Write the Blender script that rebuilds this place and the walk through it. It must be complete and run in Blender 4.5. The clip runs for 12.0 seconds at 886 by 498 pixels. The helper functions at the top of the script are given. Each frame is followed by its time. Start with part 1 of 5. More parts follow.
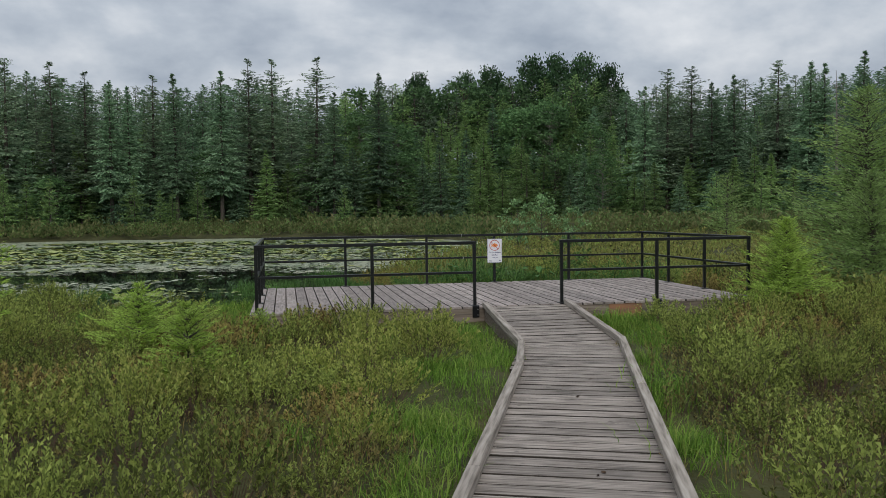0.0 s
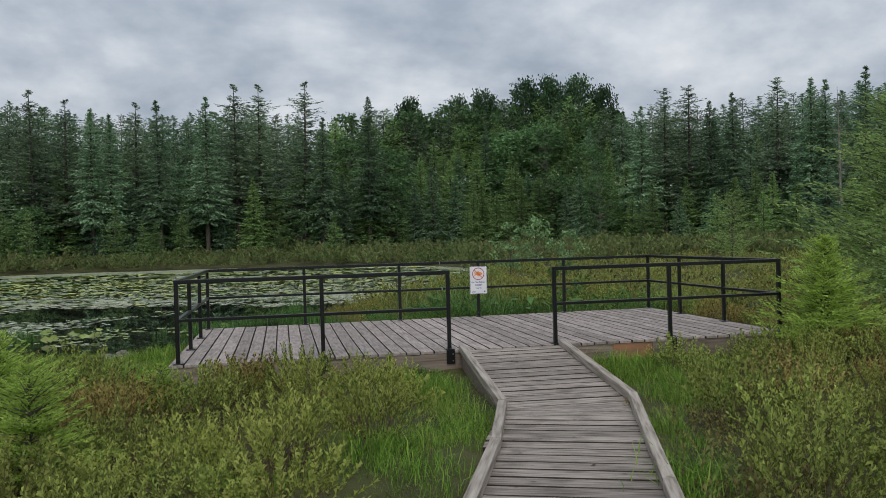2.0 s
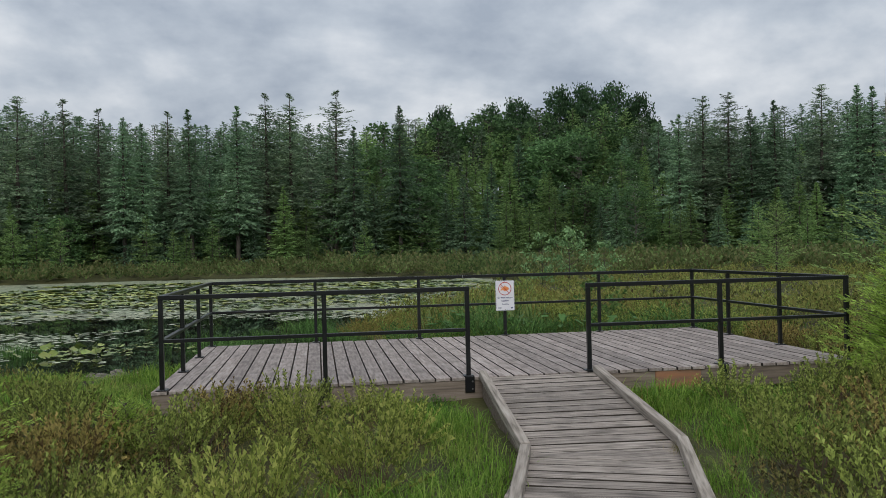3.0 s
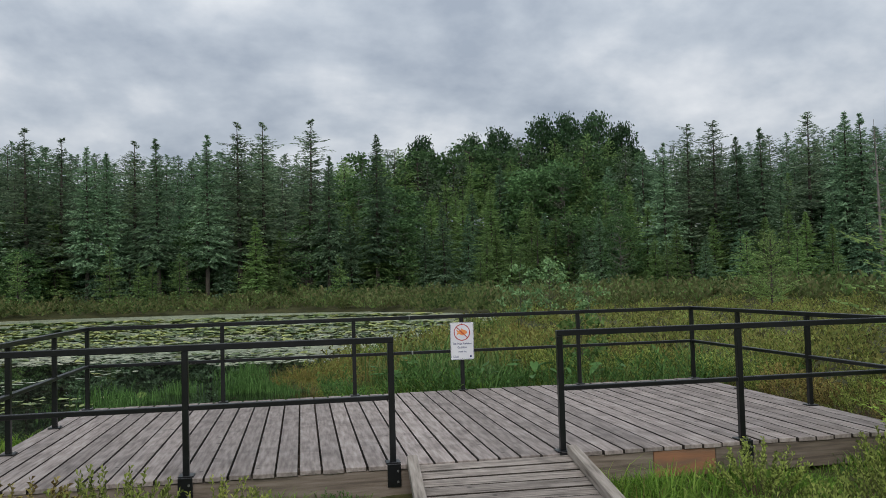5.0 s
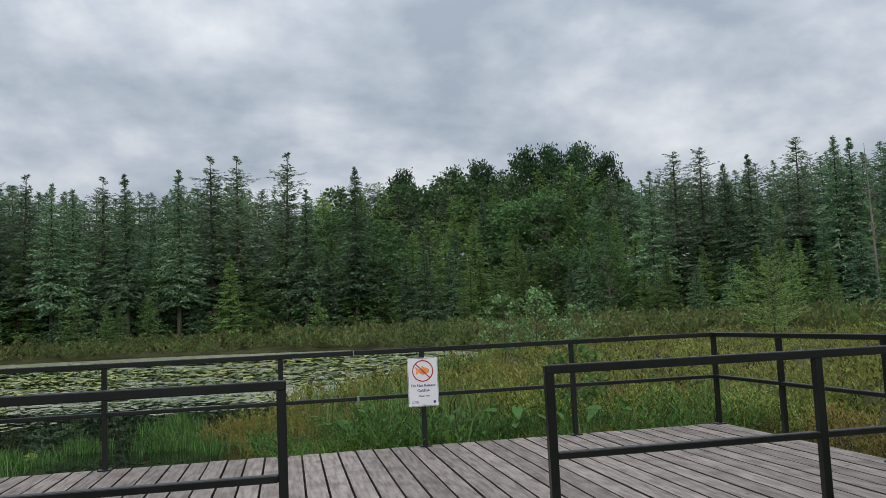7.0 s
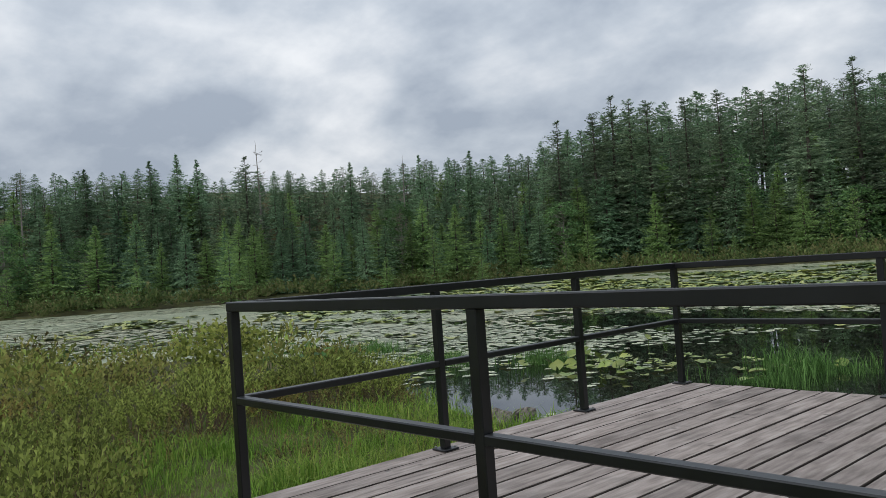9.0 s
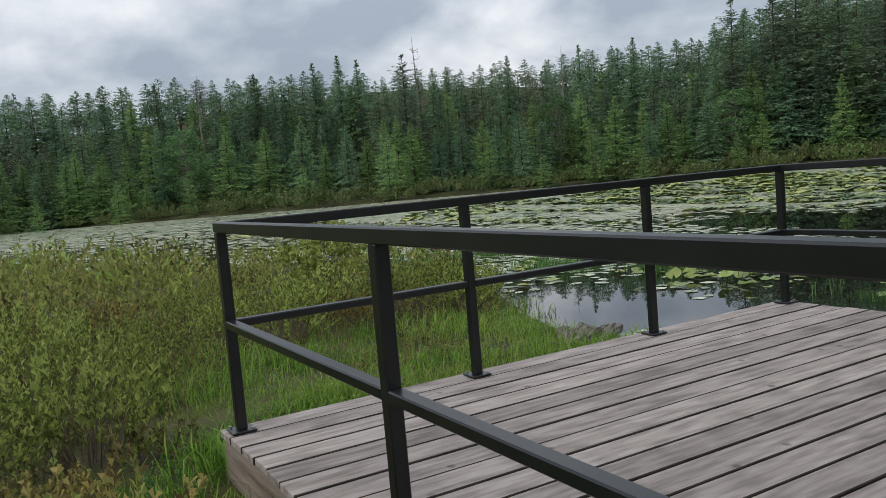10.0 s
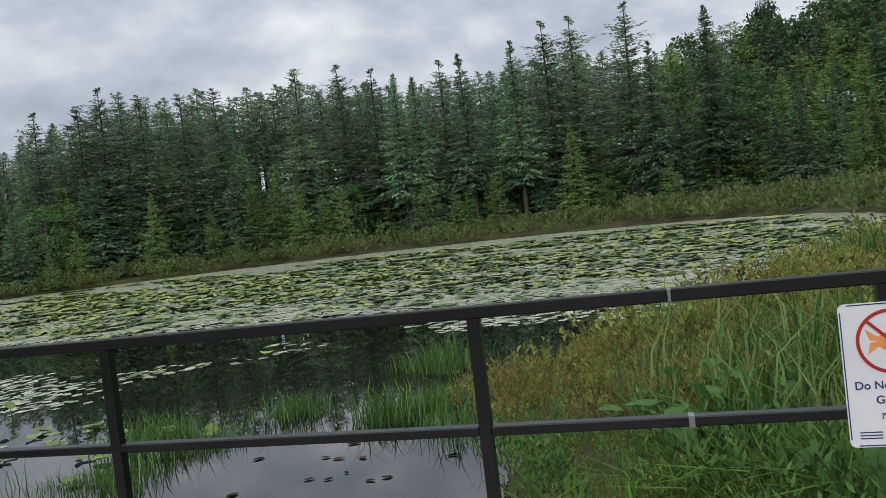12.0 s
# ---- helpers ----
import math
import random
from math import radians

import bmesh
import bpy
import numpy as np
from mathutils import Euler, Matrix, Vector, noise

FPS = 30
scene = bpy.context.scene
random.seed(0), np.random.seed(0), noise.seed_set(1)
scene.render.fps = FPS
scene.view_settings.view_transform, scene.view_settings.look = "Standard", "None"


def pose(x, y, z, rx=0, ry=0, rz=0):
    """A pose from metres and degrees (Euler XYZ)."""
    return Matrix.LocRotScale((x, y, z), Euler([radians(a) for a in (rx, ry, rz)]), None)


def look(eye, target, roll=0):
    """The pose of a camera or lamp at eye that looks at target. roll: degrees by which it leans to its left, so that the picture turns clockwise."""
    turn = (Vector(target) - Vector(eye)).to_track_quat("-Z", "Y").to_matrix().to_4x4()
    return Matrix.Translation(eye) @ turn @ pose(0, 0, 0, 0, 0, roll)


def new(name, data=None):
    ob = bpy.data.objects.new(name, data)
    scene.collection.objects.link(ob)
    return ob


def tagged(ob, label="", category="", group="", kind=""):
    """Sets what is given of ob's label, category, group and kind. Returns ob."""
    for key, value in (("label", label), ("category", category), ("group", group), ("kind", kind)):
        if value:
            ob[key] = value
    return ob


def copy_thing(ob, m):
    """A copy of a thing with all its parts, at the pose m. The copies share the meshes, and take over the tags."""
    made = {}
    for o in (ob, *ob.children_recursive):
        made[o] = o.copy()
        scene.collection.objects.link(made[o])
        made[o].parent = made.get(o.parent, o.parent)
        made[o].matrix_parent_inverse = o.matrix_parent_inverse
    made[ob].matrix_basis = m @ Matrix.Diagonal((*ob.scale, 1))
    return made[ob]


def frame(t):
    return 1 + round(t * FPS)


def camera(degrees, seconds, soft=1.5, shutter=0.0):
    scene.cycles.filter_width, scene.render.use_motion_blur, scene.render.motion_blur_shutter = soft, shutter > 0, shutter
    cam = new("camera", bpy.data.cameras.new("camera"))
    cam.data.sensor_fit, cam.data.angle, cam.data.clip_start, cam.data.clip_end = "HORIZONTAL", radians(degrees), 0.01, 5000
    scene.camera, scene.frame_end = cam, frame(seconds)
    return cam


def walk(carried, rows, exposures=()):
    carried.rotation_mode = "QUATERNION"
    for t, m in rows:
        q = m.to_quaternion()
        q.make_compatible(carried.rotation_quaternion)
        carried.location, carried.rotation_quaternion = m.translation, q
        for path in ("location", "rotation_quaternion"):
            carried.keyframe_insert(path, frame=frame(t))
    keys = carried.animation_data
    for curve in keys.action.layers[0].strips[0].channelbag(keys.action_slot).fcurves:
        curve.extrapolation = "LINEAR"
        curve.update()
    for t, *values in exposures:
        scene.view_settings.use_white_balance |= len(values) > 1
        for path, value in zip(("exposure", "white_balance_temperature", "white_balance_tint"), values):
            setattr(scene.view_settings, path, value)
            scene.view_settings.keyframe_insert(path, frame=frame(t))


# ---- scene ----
cam = camera(58.2, 12.0, soft=0.6)
PATH = [
    (0, (-0.765, -2.813, 1.538), (-0.376, -0.853, 1.448), -0.7),
    (0.5, (-0.559, -2.355, 1.565), (-0.155, -0.398, 1.492), -0.9),
    (1, (-0.353, -1.799, 1.548), (0.12, 0.144, 1.488), -1.2),
    (1.5, (-0.075, -1.214, 1.521), (0.391, 0.731, 1.476), -1.4),
    (2, (0.111, -0.594, 1.491), (0.507, 1.366, 1.467), -1.6),
    (2.5, (0.33, -0.015, 1.475), (0.654, 1.958, 1.463), -1.7),
    (3, (0.528, 0.585, 1.506), (0.842, 2.56, 1.51), -1.3),
    (3.2, (0.596, 0.824, 1.507), (0.909, 2.799, 1.522), -1.3),
    (4.8, (1.453, 2.833, 1.474), (1.781, 4.804, 1.547), -1.2),
    (5, (1.552, 3.116, 1.515), (1.904, 5.083, 1.601), -1.6),
    (5.5, (1.717, 3.7, 1.49), (2.126, 5.655, 1.592), -2.5),
    (6, (1.978, 4.305, 1.441), (2.522, 6.224, 1.582), -3.2),
    (6.5, (2.146, 4.925, 1.4), (2.683, 6.845, 1.568), -2.8),
    (7, (2.332, 5.512, 1.352), (2.721, 7.466, 1.531), -2.6),
    (7.5, (2.497, 6.235, 1.303), (2.493, 8.224, 1.515), -2.5),
    (7.7, (2.516, 6.534, 1.279), (2.242, 8.5, 1.521), -2.8),
    (9.3, (2.744, 8.204, 1.171), (1.173, 9.441, 1.142), -4.2),
    (9.5, (2.803, 8.386, 1.181), (1.198, 9.575, 1.09), -4.3),
    (10, (2.765, 8.922, 1.204), (1.037, 9.913, 1.021), -4.9),
    (10.5, (2.77, 9.496, 1.316), (1.012, 10.442, 1.187), -6.5),
    (11, (2.7, 9.968, 1.355), (0.961, 10.954, 1.269), -7.0),
    (11.1, (2.681, 10.106, 1.362), (0.968, 11.137, 1.284), -7.4),
    (11.5, (2.748, 10.538, 1.43), (1.577, 12.156, 1.337), -8.5),
    (12, (2.985, 11.063, 1.431), (2.478, 12.997, 1.359), -6.8),
]
walk(cam, [(t, look(eye, target, roll)) for t, eye, target, roll in PATH], [(0, -0.10), (3.2, -0.07), (7.7, -0.05), (9.3, 0.06), (10, 0.12), (10.5, 0.08), (11.5, -0.06), (12, 0.06)])

# ---- world and sun: a thick overcast sky ----
WATER = -0.36
world = bpy.data.worlds.new("overcast_sky")
scene.world = world
world.use_nodes = True
wn, wl = world.node_tree.nodes, world.node_tree.links
wn.clear()


def wnode(kind, **values):
    n = wn.new(kind)
    for k, v in values.items():
        n.inputs[k].default_value = v
    return n


def wmath(op, a, b):
    n = wn.new("ShaderNodeMath")
    n.operation = op
    for k, v in ((0, a), (1, b)):
        if isinstance(v, (int, float)):
            n.inputs[k].default_value = v
        else:
            wl.new(v, n.inputs[k])
    return n.outputs[0]


w_co = wn.new("ShaderNodeTexCoord")
w_sep = wn.new("ShaderNodeSeparateXYZ")
wl.new(w_co.outputs["Generated"], w_sep.inputs[0])
w_up = wmath("MAXIMUM", w_sep.outputs[2], 0.0)
w_den = wmath("ADD", w_up, 0.42)
w_vec = wn.new("ShaderNodeCombineXYZ")
wl.new(wmath("DIVIDE", w_sep.outputs[0], w_den), w_vec.inputs[0])
wl.new(wmath("DIVIDE", w_sep.outputs[1], w_den), w_vec.inputs[1])
w_big = wnode("ShaderNodeTexNoise", Scale=1.7, Detail=6.0, Roughness=0.52, Distortion=0.4)
w_small = wnode("ShaderNodeTexNoise", Scale=5.5, Detail=6.0, Roughness=0.54)
wl.new(w_vec.outputs[0], w_big.inputs["Vector"])
wl.new(w_vec.outputs[0], w_small.inputs["Vector"])
w_mix = wmath("ADD", wmath("MULTIPLY", w_big.outputs[0], 0.66), wmath("MULTIPLY", w_small.outputs[0], 0.34))
w_ramp = wn.new("ShaderNodeValToRGB")
w_ramp.color_ramp.elements[0].position, w_ramp.color_ramp.elements[0].color = 0.41, (0.39, 0.45, 0.54, 1)
w_ramp.color_ramp.elements[1].position, w_ramp.color_ramp.elements[1].color = 0.64, (0.88, 0.91, 0.95, 1)
w_e = w_ramp.color_ramp.elements.new(0.5)
w_e.color = (0.55, 0.61, 0.69, 1)
wl.new(w_mix, w_ramp.inputs[0])
w_sky = wn.new("ShaderNodeTexSky")
w_sky.sky_type, w_sky.sun_disc, w_sky.sun_elevation, w_sky.sun_rotation = "NISHITA", False, radians(43), radians(190)
w_clear = wnode("ShaderNodeBackground", Strength=0.05)
wl.new(w_sky.outputs[0], w_clear.inputs[0])
w_cloud = wn.new("ShaderNodeBackground")
wl.new(w_ramp.outputs[0], w_cloud.inputs[0])
wl.new(wmath("ADD", 0.82, wmath("MULTIPLY", w_up, 0.75)), w_cloud.inputs[1])
w_add = wnode("ShaderNodeMixShader", Fac=0.94)
wl.new(w_clear.outputs[0], w_add.inputs[1])
wl.new(w_cloud.outputs[0], w_add.inputs[2])
w_out = wn.new("ShaderNodeOutputWorld")
wl.new(w_add.outputs[0], w_out.inputs[0])

sun = new("sun", bpy.data.lights.new("sun", "SUN"))
sun.data.energy, sun.data.angle, sun.data.color = 1.5, radians(40), (1.0, 0.96, 0.88)
sun.matrix_world = look((0, 0, 34), (6, 36, 0))


# ---- materials ----
def material(name, colours, rough=0.8, scale=3.0, detail=5.0, bump=0.3, bump_scale=40.0, island=0.0, random_value=0.0, coords="Object",
             stretch=(1, 1, 1), metal=0.0, translucent=0.0, bump_distance=0.01, specular=0.3, hues=0.0):
    """Colours run over a two-scale noise; island / random_value vary the brightness piece by piece."""
    m = bpy.data.materials.new(name)
    m.use_nodes = True
    nt = m.node_tree
    nodes, links = nt.nodes, nt.links
    bsdf = nodes["Principled BSDF"]
    co = nodes.new("ShaderNodeTexCoord")
    mp = nodes.new("ShaderNodeMapping")
    mp.inputs["Scale"].default_value = stretch
    links.new(co.outputs[coords], mp.inputs["Vector"])
    vec = mp.outputs[0]
    info = nodes.new("ShaderNodeObjectInfo")
    if random_value:
        shift = nodes.new("ShaderNodeVectorMath")
        shift.operation = "MULTIPLY_ADD"
        comb = nodes.new("ShaderNodeCombineXYZ")
        for k in range(3):
            links.new(info.outputs["Random"], comb.inputs[k])
        links.new(comb.outputs[0], shift.inputs[0])
        shift.inputs[1].default_value = (37, 53, 71)
        links.new(vec, shift.inputs[2])
        vec = shift.outputs[0]
    n1 = nodes.new("ShaderNodeTexNoise")
    n1.inputs["Scale"].default_value, n1.inputs["Detail"].default_value = scale, detail
    links.new(vec, n1.inputs["Vector"])
    ramp = nodes.new("ShaderNodeValToRGB")
    el = ramp.color_ramp.elements
    while len(el) < len(colours):
        el.new(0.5)
    for k, c in enumerate(colours):
        el[k].position = 0.3 + 0.4 * k / max(1, len(colours) - 1)
        el[k].color = (*c, 1)
    if hues:
        piece = nodes.new("ShaderNodeNewGeometry")
        blend = nodes.new("ShaderNodeMix")
        blend.inputs[0].default_value = hues
        links.new(n1.outputs[0], blend.inputs[2])
        links.new(piece.outputs["Random Per Island"], blend.inputs[3])
        links.new(blend.outputs[0], ramp.inputs[0])
    else:
        links.new(n1.outputs[0], ramp.inputs[0])
    colour = ramp.outputs[0]

    def vary(colour, source, amount):
        rng = nodes.new("ShaderNodeMapRange")
        rng.inputs["To Min"].default_value, rng.inputs["To Max"].default_value = 1 - amount, 1 + amount
        links.new(source, rng.inputs["Value"])
        hsv = nodes.new("ShaderNodeHueSaturation")
        links.new(rng.outputs[0], hsv.inputs["Value"])
        links.new(colour, hsv.inputs["Color"])
        return hsv.outputs[0]

    if island:
        geo = nodes.new("ShaderNodeNewGeometry")
        colour = vary(colour, geo.outputs["Random Per Island"], island)
    if random_value:
        colour = vary(colour, info.outputs["Random"], random_value)
    links.new(colour, bsdf.inputs["Base Color"])
    bsdf.inputs["Roughness"].default_value = rough
    bsdf.inputs["Metallic"].default_value = metal
    bsdf.inputs["Specular IOR Level"].default_value = specular
    if bump:
        n2 = nodes.new("ShaderNodeTexNoise")
        n2.inputs["Scale"].default_value, n2.inputs["Detail"].default_value = bump_scale, 4.0
        links.new(vec, n2.inputs["Vector"])
        b = nodes.new("ShaderNodeBump")
        b.inputs["Strength"].default_value, b.inputs["Distance"].default_value = bump, bump_distance
        links.new(n2.outputs[0], b.inputs["Height"])
        links.new(b.outputs[0], bsdf.inputs["Normal"])
    if translucent:
        tr = nodes.new("ShaderNodeBsdfTranslucent")
        links.new(colour, tr.inputs["Color"])
        mix = nodes.new("ShaderNodeMixShader")
        mix.inputs[0].default_value = translucent
        links.new(bsdf.outputs[0], mix.inputs[1])
        links.new(tr.outputs[0], mix.inputs[2])
        links.new(mix.outputs[0], nodes["Material Output"].inputs["Surface"])
    return m


def leafy(name, colours, scale=0.6, island=0.35, rnd=0.0, rough=0.6, translucent=0.35, hues=0.3):
    return material(name, colours, rough, scale, 3.0, 0, island=island, random_value=rnd, translucent=translucent, hues=hues, specular=0.12)


M_DECK = material("weathered_deck_wood", [(0.175, 0.146, 0.132), (0.29, 0.246, 0.224), (0.39, 0.342, 0.315)], 0.75, 2.2, 10.0, 0.7, 24.0, random_value=0.2, stretch=(13, 1.5, 13), bump_distance=0.004)
M_WALK = material("silver_grey_walk_wood", [(0.095, 0.080, 0.066), (0.26, 0.222, 0.193), (0.39, 0.34, 0.30)], 0.8, 3.0, 9.0, 0.7, 30.0, random_value=0.22, stretch=(0.9, 14, 14), bump_distance=0.005)
# near-black plank sides: the shade of the gaps, put into the colour
M_EDGE = material("gap_shade_plank_edge", [(0.022, 0.018, 0.014), (0.05, 0.04, 0.032)], 0.9, 8.0, bump=0)
M_CURB = material("curb_beam_wood", [(0.14, 0.12, 0.098), (0.31, 0.27, 0.232), (0.42, 0.375, 0.33)], 0.85, 2.5, 8.0, 0.6, 26.0, random_value=0.12, stretch=(14, 0.9, 14), bump_distance=0.005)
M_FASCIA = material("fascia_board_wood", [(0.10, 0.08, 0.065), (0.195, 0.155, 0.125), (0.26, 0.215, 0.18)], 0.85, 2.5, 7.0, 0.5, 24.0, random_value=0.2, stretch=(0.8, 8, 12))
M_RUSTY = material("rust_stained_board", [(0.18, 0.12, 0.085), (0.28, 0.14, 0.08), (0.34, 0.16, 0.085)], 0.85, 2.0, 6.0, 0.4, 20.0, stretch=(1, 5, 6))
M_METAL = material("black_painted_steel", [(0.005, 0.0056, 0.0064), (0.010, 0.011, 0.0125)], 0.30, 6.0, 4.0, 0.12, 90.0, bump_distance=0.002, specular=0.5)
M_BOLT = material("galvanised_bolt", [(0.3, 0.3, 0.3), (0.45, 0.45, 0.45)], 0.4, 20.0, metal=0.9, bump=0)
M_SIGN = material("white_sign_paint", [(0.66, 0.66, 0.70), (0.73, 0.73, 0.76)], 0.35, 4.0, 3.0, 0.02, 30.0)
M_RED = material("red_sign_paint", [(0.34, 0.022, 0.025), (0.42, 0.035, 0.035)], 0.4, 8.0, bump=0)
M_ORANGE = material("orange_sign_paint", [(0.70, 0.20, 0.05), (0.80, 0.34, 0.12)], 0.4, 14.0, bump=0)
M_NAVY = material("navy_sign_paint", [(0.02, 0.03, 0.12), (0.03, 0.04, 0.16)], 0.4, 8.0, bump=0)
M_GROUND = material("peat_and_moss_ground", [(0.030, 0.026, 0.012), (0.055, 0.06, 0.018), (0.085, 0.075, 0.028)], 0.95, 1.3, 8.0, 0.8, 12.0, bump_distance=0.05)
M_BARK = material("grey_brown_bark", [(0.05, 0.042, 0.035), (0.11, 0.095, 0.08)], 0.9, 3.0, 6.0, 0.6, 20.0, stretch=(3, 3, 0.6))
M_PALE = material("pale_dead_bark", [(0.14, 0.13, 0.115), (0.26, 0.24, 0.21)], 0.9, 3.0, 6.0, 0.6, 20.0, stretch=(3, 3, 0.6))
M_LOG = material("silvered_driftwood", [(0.05, 0.042, 0.034), (0.15, 0.13, 0.11), (0.27, 0.245, 0.215)], 0.9, 4.0, 8.0, 0.9, 20.0, stretch=(8, 8, 0.8), bump_distance=0.02)
M_SPRUCE = leafy("spruce_needles", [(0.118, 0.205, 0.118), (0.205, 0.312, 0.180)], 0.3, 0.35, 0.38)
M_SPRUCE2 = leafy("blue_green_spruce_needles", [(0.112, 0.208, 0.122), (0.182, 0.295, 0.168)], 0.3, 0.35, 0.3)
M_LARCH = leafy("larch_needles", [(0.160, 0.265, 0.095), (0.245, 0.365, 0.135)], 0.3, 0.3, 0.32, translucent=0.45)
M_LARCH_NEAR = leafy("near_larch_needles", [(0.215, 0.325, 0.110), (0.305, 0.430, 0.150)], 0.8, 0.3, 0.1, translucent=0.5)
M_LARCH_DARK = leafy("old_larch_needles", [(0.122, 0.178, 0.112), (0.190, 0.258, 0.155)], 0.3, 0.35, 0.3)
M_YOUNG = leafy("young_larch_needles", [(0.30, 0.44, 0.085), (0.42, 0.56, 0.13)], 1.5, 0.3, 0.12, translucent=0.5)
M_BROAD = leafy("broad_leaves", [(0.080, 0.160, 0.064), (0.130, 0.230, 0.090)], 0.25, 0.35, 0.35)
M_BROAD_DARK = leafy("dark_broad_leaves", [(0.040, 0.088, 0.040), (0.064, 0.121, 0.053)], 0.3, 0.35, 0.25)
M_SAPLING = leafy("silvery_sapling_leaves", [(0.15, 0.28, 0.11), (0.25, 0.39, 0.18)], 1.5, 0.35, 0.1)
M_SHRUB = leafy("leatherleaf_leaves", [(0.13, 0.16, 0.045), (0.23, 0.285, 0.07), (0.31, 0.36, 0.095)], 1.6, 0.35, 0.22, translucent=0.42, hues=0.5)
M_SHRUB_BROWN = leafy("brownish_leatherleaf_leaves", [(0.15, 0.105, 0.045), (0.27, 0.25, 0.075), (0.32, 0.25, 0.09)], 1.6, 0.35, 0.22, translucent=0.42, hues=0.55)
M_SHRUB_YELLOW = leafy("yellow_green_bush_leaves", [(0.165, 0.205, 0.05), (0.265, 0.315, 0.072), (0.32, 0.335, 0.095)], 1.6, 0.35, 0.22, translucent=0.45, hues=0.5)
M_HEATH = leafy("heath_leaves", [(0.085, 0.075, 0.035), (0.16, 0.17, 0.055), (0.22, 0.17, 0.07), (0.20, 0.26, 0.075)], 1.1, 0.35, translucent=0.4, hues=0.4)
M_MARSH = leafy("marsh_shrub_leaves", [(0.12, 0.105, 0.045), (0.20, 0.25, 0.065), (0.29, 0.26, 0.085), (0.25, 0.345, 0.085)], 0.45, 0.35, translucent=0.42, hues=0.35)
M_GOLD = leafy("bank_shrub_leaves", [(0.14, 0.20, 0.05), (0.25, 0.23, 0.07), (0.29, 0.21, 0.07), (0.22, 0.30, 0.075)], 0.5, 0.35, translucent=0.42, hues=0.4)
M_SHRUB_FAR = leafy("shore_shrub_leaves", [(0.085, 0.135, 0.05), (0.13, 0.185, 0.06), (0.16, 0.15, 0.07), (0.14, 0.225, 0.07)], 0.14, 0.35)
M_TWIG = material("shrub_twig", [(0.060, 0.038, 0.028), (0.120, 0.075, 0.050)], 0.9, 3.0, bump=0)
M_GRASS = leafy("fresh_grass", [(0.11, 0.215, 0.030), (0.175, 0.315, 0.048), (0.255, 0.31, 0.075)], 0.7, 0.35, translucent=0.42)
M_SEDGE = leafy("brownish_sedge", [(0.140, 0.170, 0.050), (0.250, 0.200, 0.075), (0.290, 0.200, 0.070)], 0.5, 0.35)
M_REED = leafy("reed_leaves", [(0.068, 0.135, 0.036), (0.120, 0.215, 0.062), (0.165, 0.20, 0.07)], 0.8, 0.4)
M_LUSH = leafy("lush_marsh_leaves", [(0.065, 0.145, 0.038), (0.120, 0.230, 0.065)], 0.9, 0.4)
M_STRAP = leafy("strap_leaves", [(0.10, 0.20, 0.036), (0.165, 0.29, 0.055)], 1.5, 0.35, translucent=0.45)
M_HEART = leafy("heart_shaped_leaves", [(0.07, 0.16, 0.045), (0.12, 0.23, 0.07)], 3.0, 0.0, 0.3, rough=0.45, hues=0.0)
M_PAD = leafy("lily_pad_leaves", [(0.080, 0.140, 0.042), (0.160, 0.220, 0.062), (0.28, 0.30, 0.085)], 0.35, 0.45, 0.25, 0.3, 0.05, 0.5)
M_PADS_SMALL = leafy("small_floating_leaves", [(0.30, 0.35, 0.23), (0.40, 0.44, 0.32), (0.45, 0.44, 0.31)], 0.1, 0.35, 0.0, 0.28, 0.0)
M_WATER = material("dark_bog_water", [(0.006, 0.007, 0.006), (0.010, 0.010, 0.008)], 0.012, 0.5, bump=0.012, bump_scale=2.5, specular=0.85, bump_distance=0.02)


def knotty(m, shade, stain):
    """Adds dark knots and broad worn stains to a wood material."""
    nodes, links = m.node_tree.nodes, m.node_tree.links
    bsdf = nodes["Principled BSDF"]
    colour = bsdf.inputs["Base Color"].links[0].from_socket
    co, info = nodes.new("ShaderNodeTexCoord"), nodes.new("ShaderNodeObjectInfo")
    shift = nodes.new("ShaderNodeVectorMath")
    shift.operation = "ADD"
    comb = nodes.new("ShaderNodeCombineXYZ")
    slide = nodes.new("ShaderNodeMath")
    slide.operation = "MULTIPLY"
    slide.inputs[1].default_value = 83.0
    links.new(info.outputs["Random"], slide.inputs[0])
    links.new(slide.outputs[0], comb.inputs[0])
    links.new(slide.outputs[0], comb.inputs[1])
    links.new(co.outputs["Object"], shift.inputs[0])
    links.new(comb.outputs[0], shift.inputs[1])
    for kind, low, high, tone in (("knot", 0.05, 0.11, shade), ("stain", 0.36, 0.50, stain)):
        if kind == "knot":
            tex = nodes.new("ShaderNodeTexVoronoi")
            tex.inputs["Scale"].default_value = 4.2
        else:
            tex = nodes.new("ShaderNodeTexNoise")
            tex.inputs["Scale"].default_value, tex.inputs["Detail"].default_value = 3.5, 6.0
        links.new(shift.outputs[0], tex.inputs["Vector"])
        reach = nodes.new("ShaderNodeMapRange")
        reach.inputs["From Min"].default_value, reach.inputs["From Max"].default_value = low, high
        reach.inputs["To Min"].default_value, reach.inputs["To Max"].default_value = tone, 1.0
        links.new(tex.outputs[0], reach.inputs["Value"])
        hsv = nodes.new("ShaderNodeHueSaturation")
        links.new(reach.outputs[0], hsv.inputs["Value"])
        links.new(colour, hsv.inputs["Color"])
        colour = hsv.outputs[0]
    links.new(colour, bsdf.inputs["Base Color"])


knotty(M_DECK, 0.45, 0.78)
knotty(M_WALK, 0.5, 0.72)


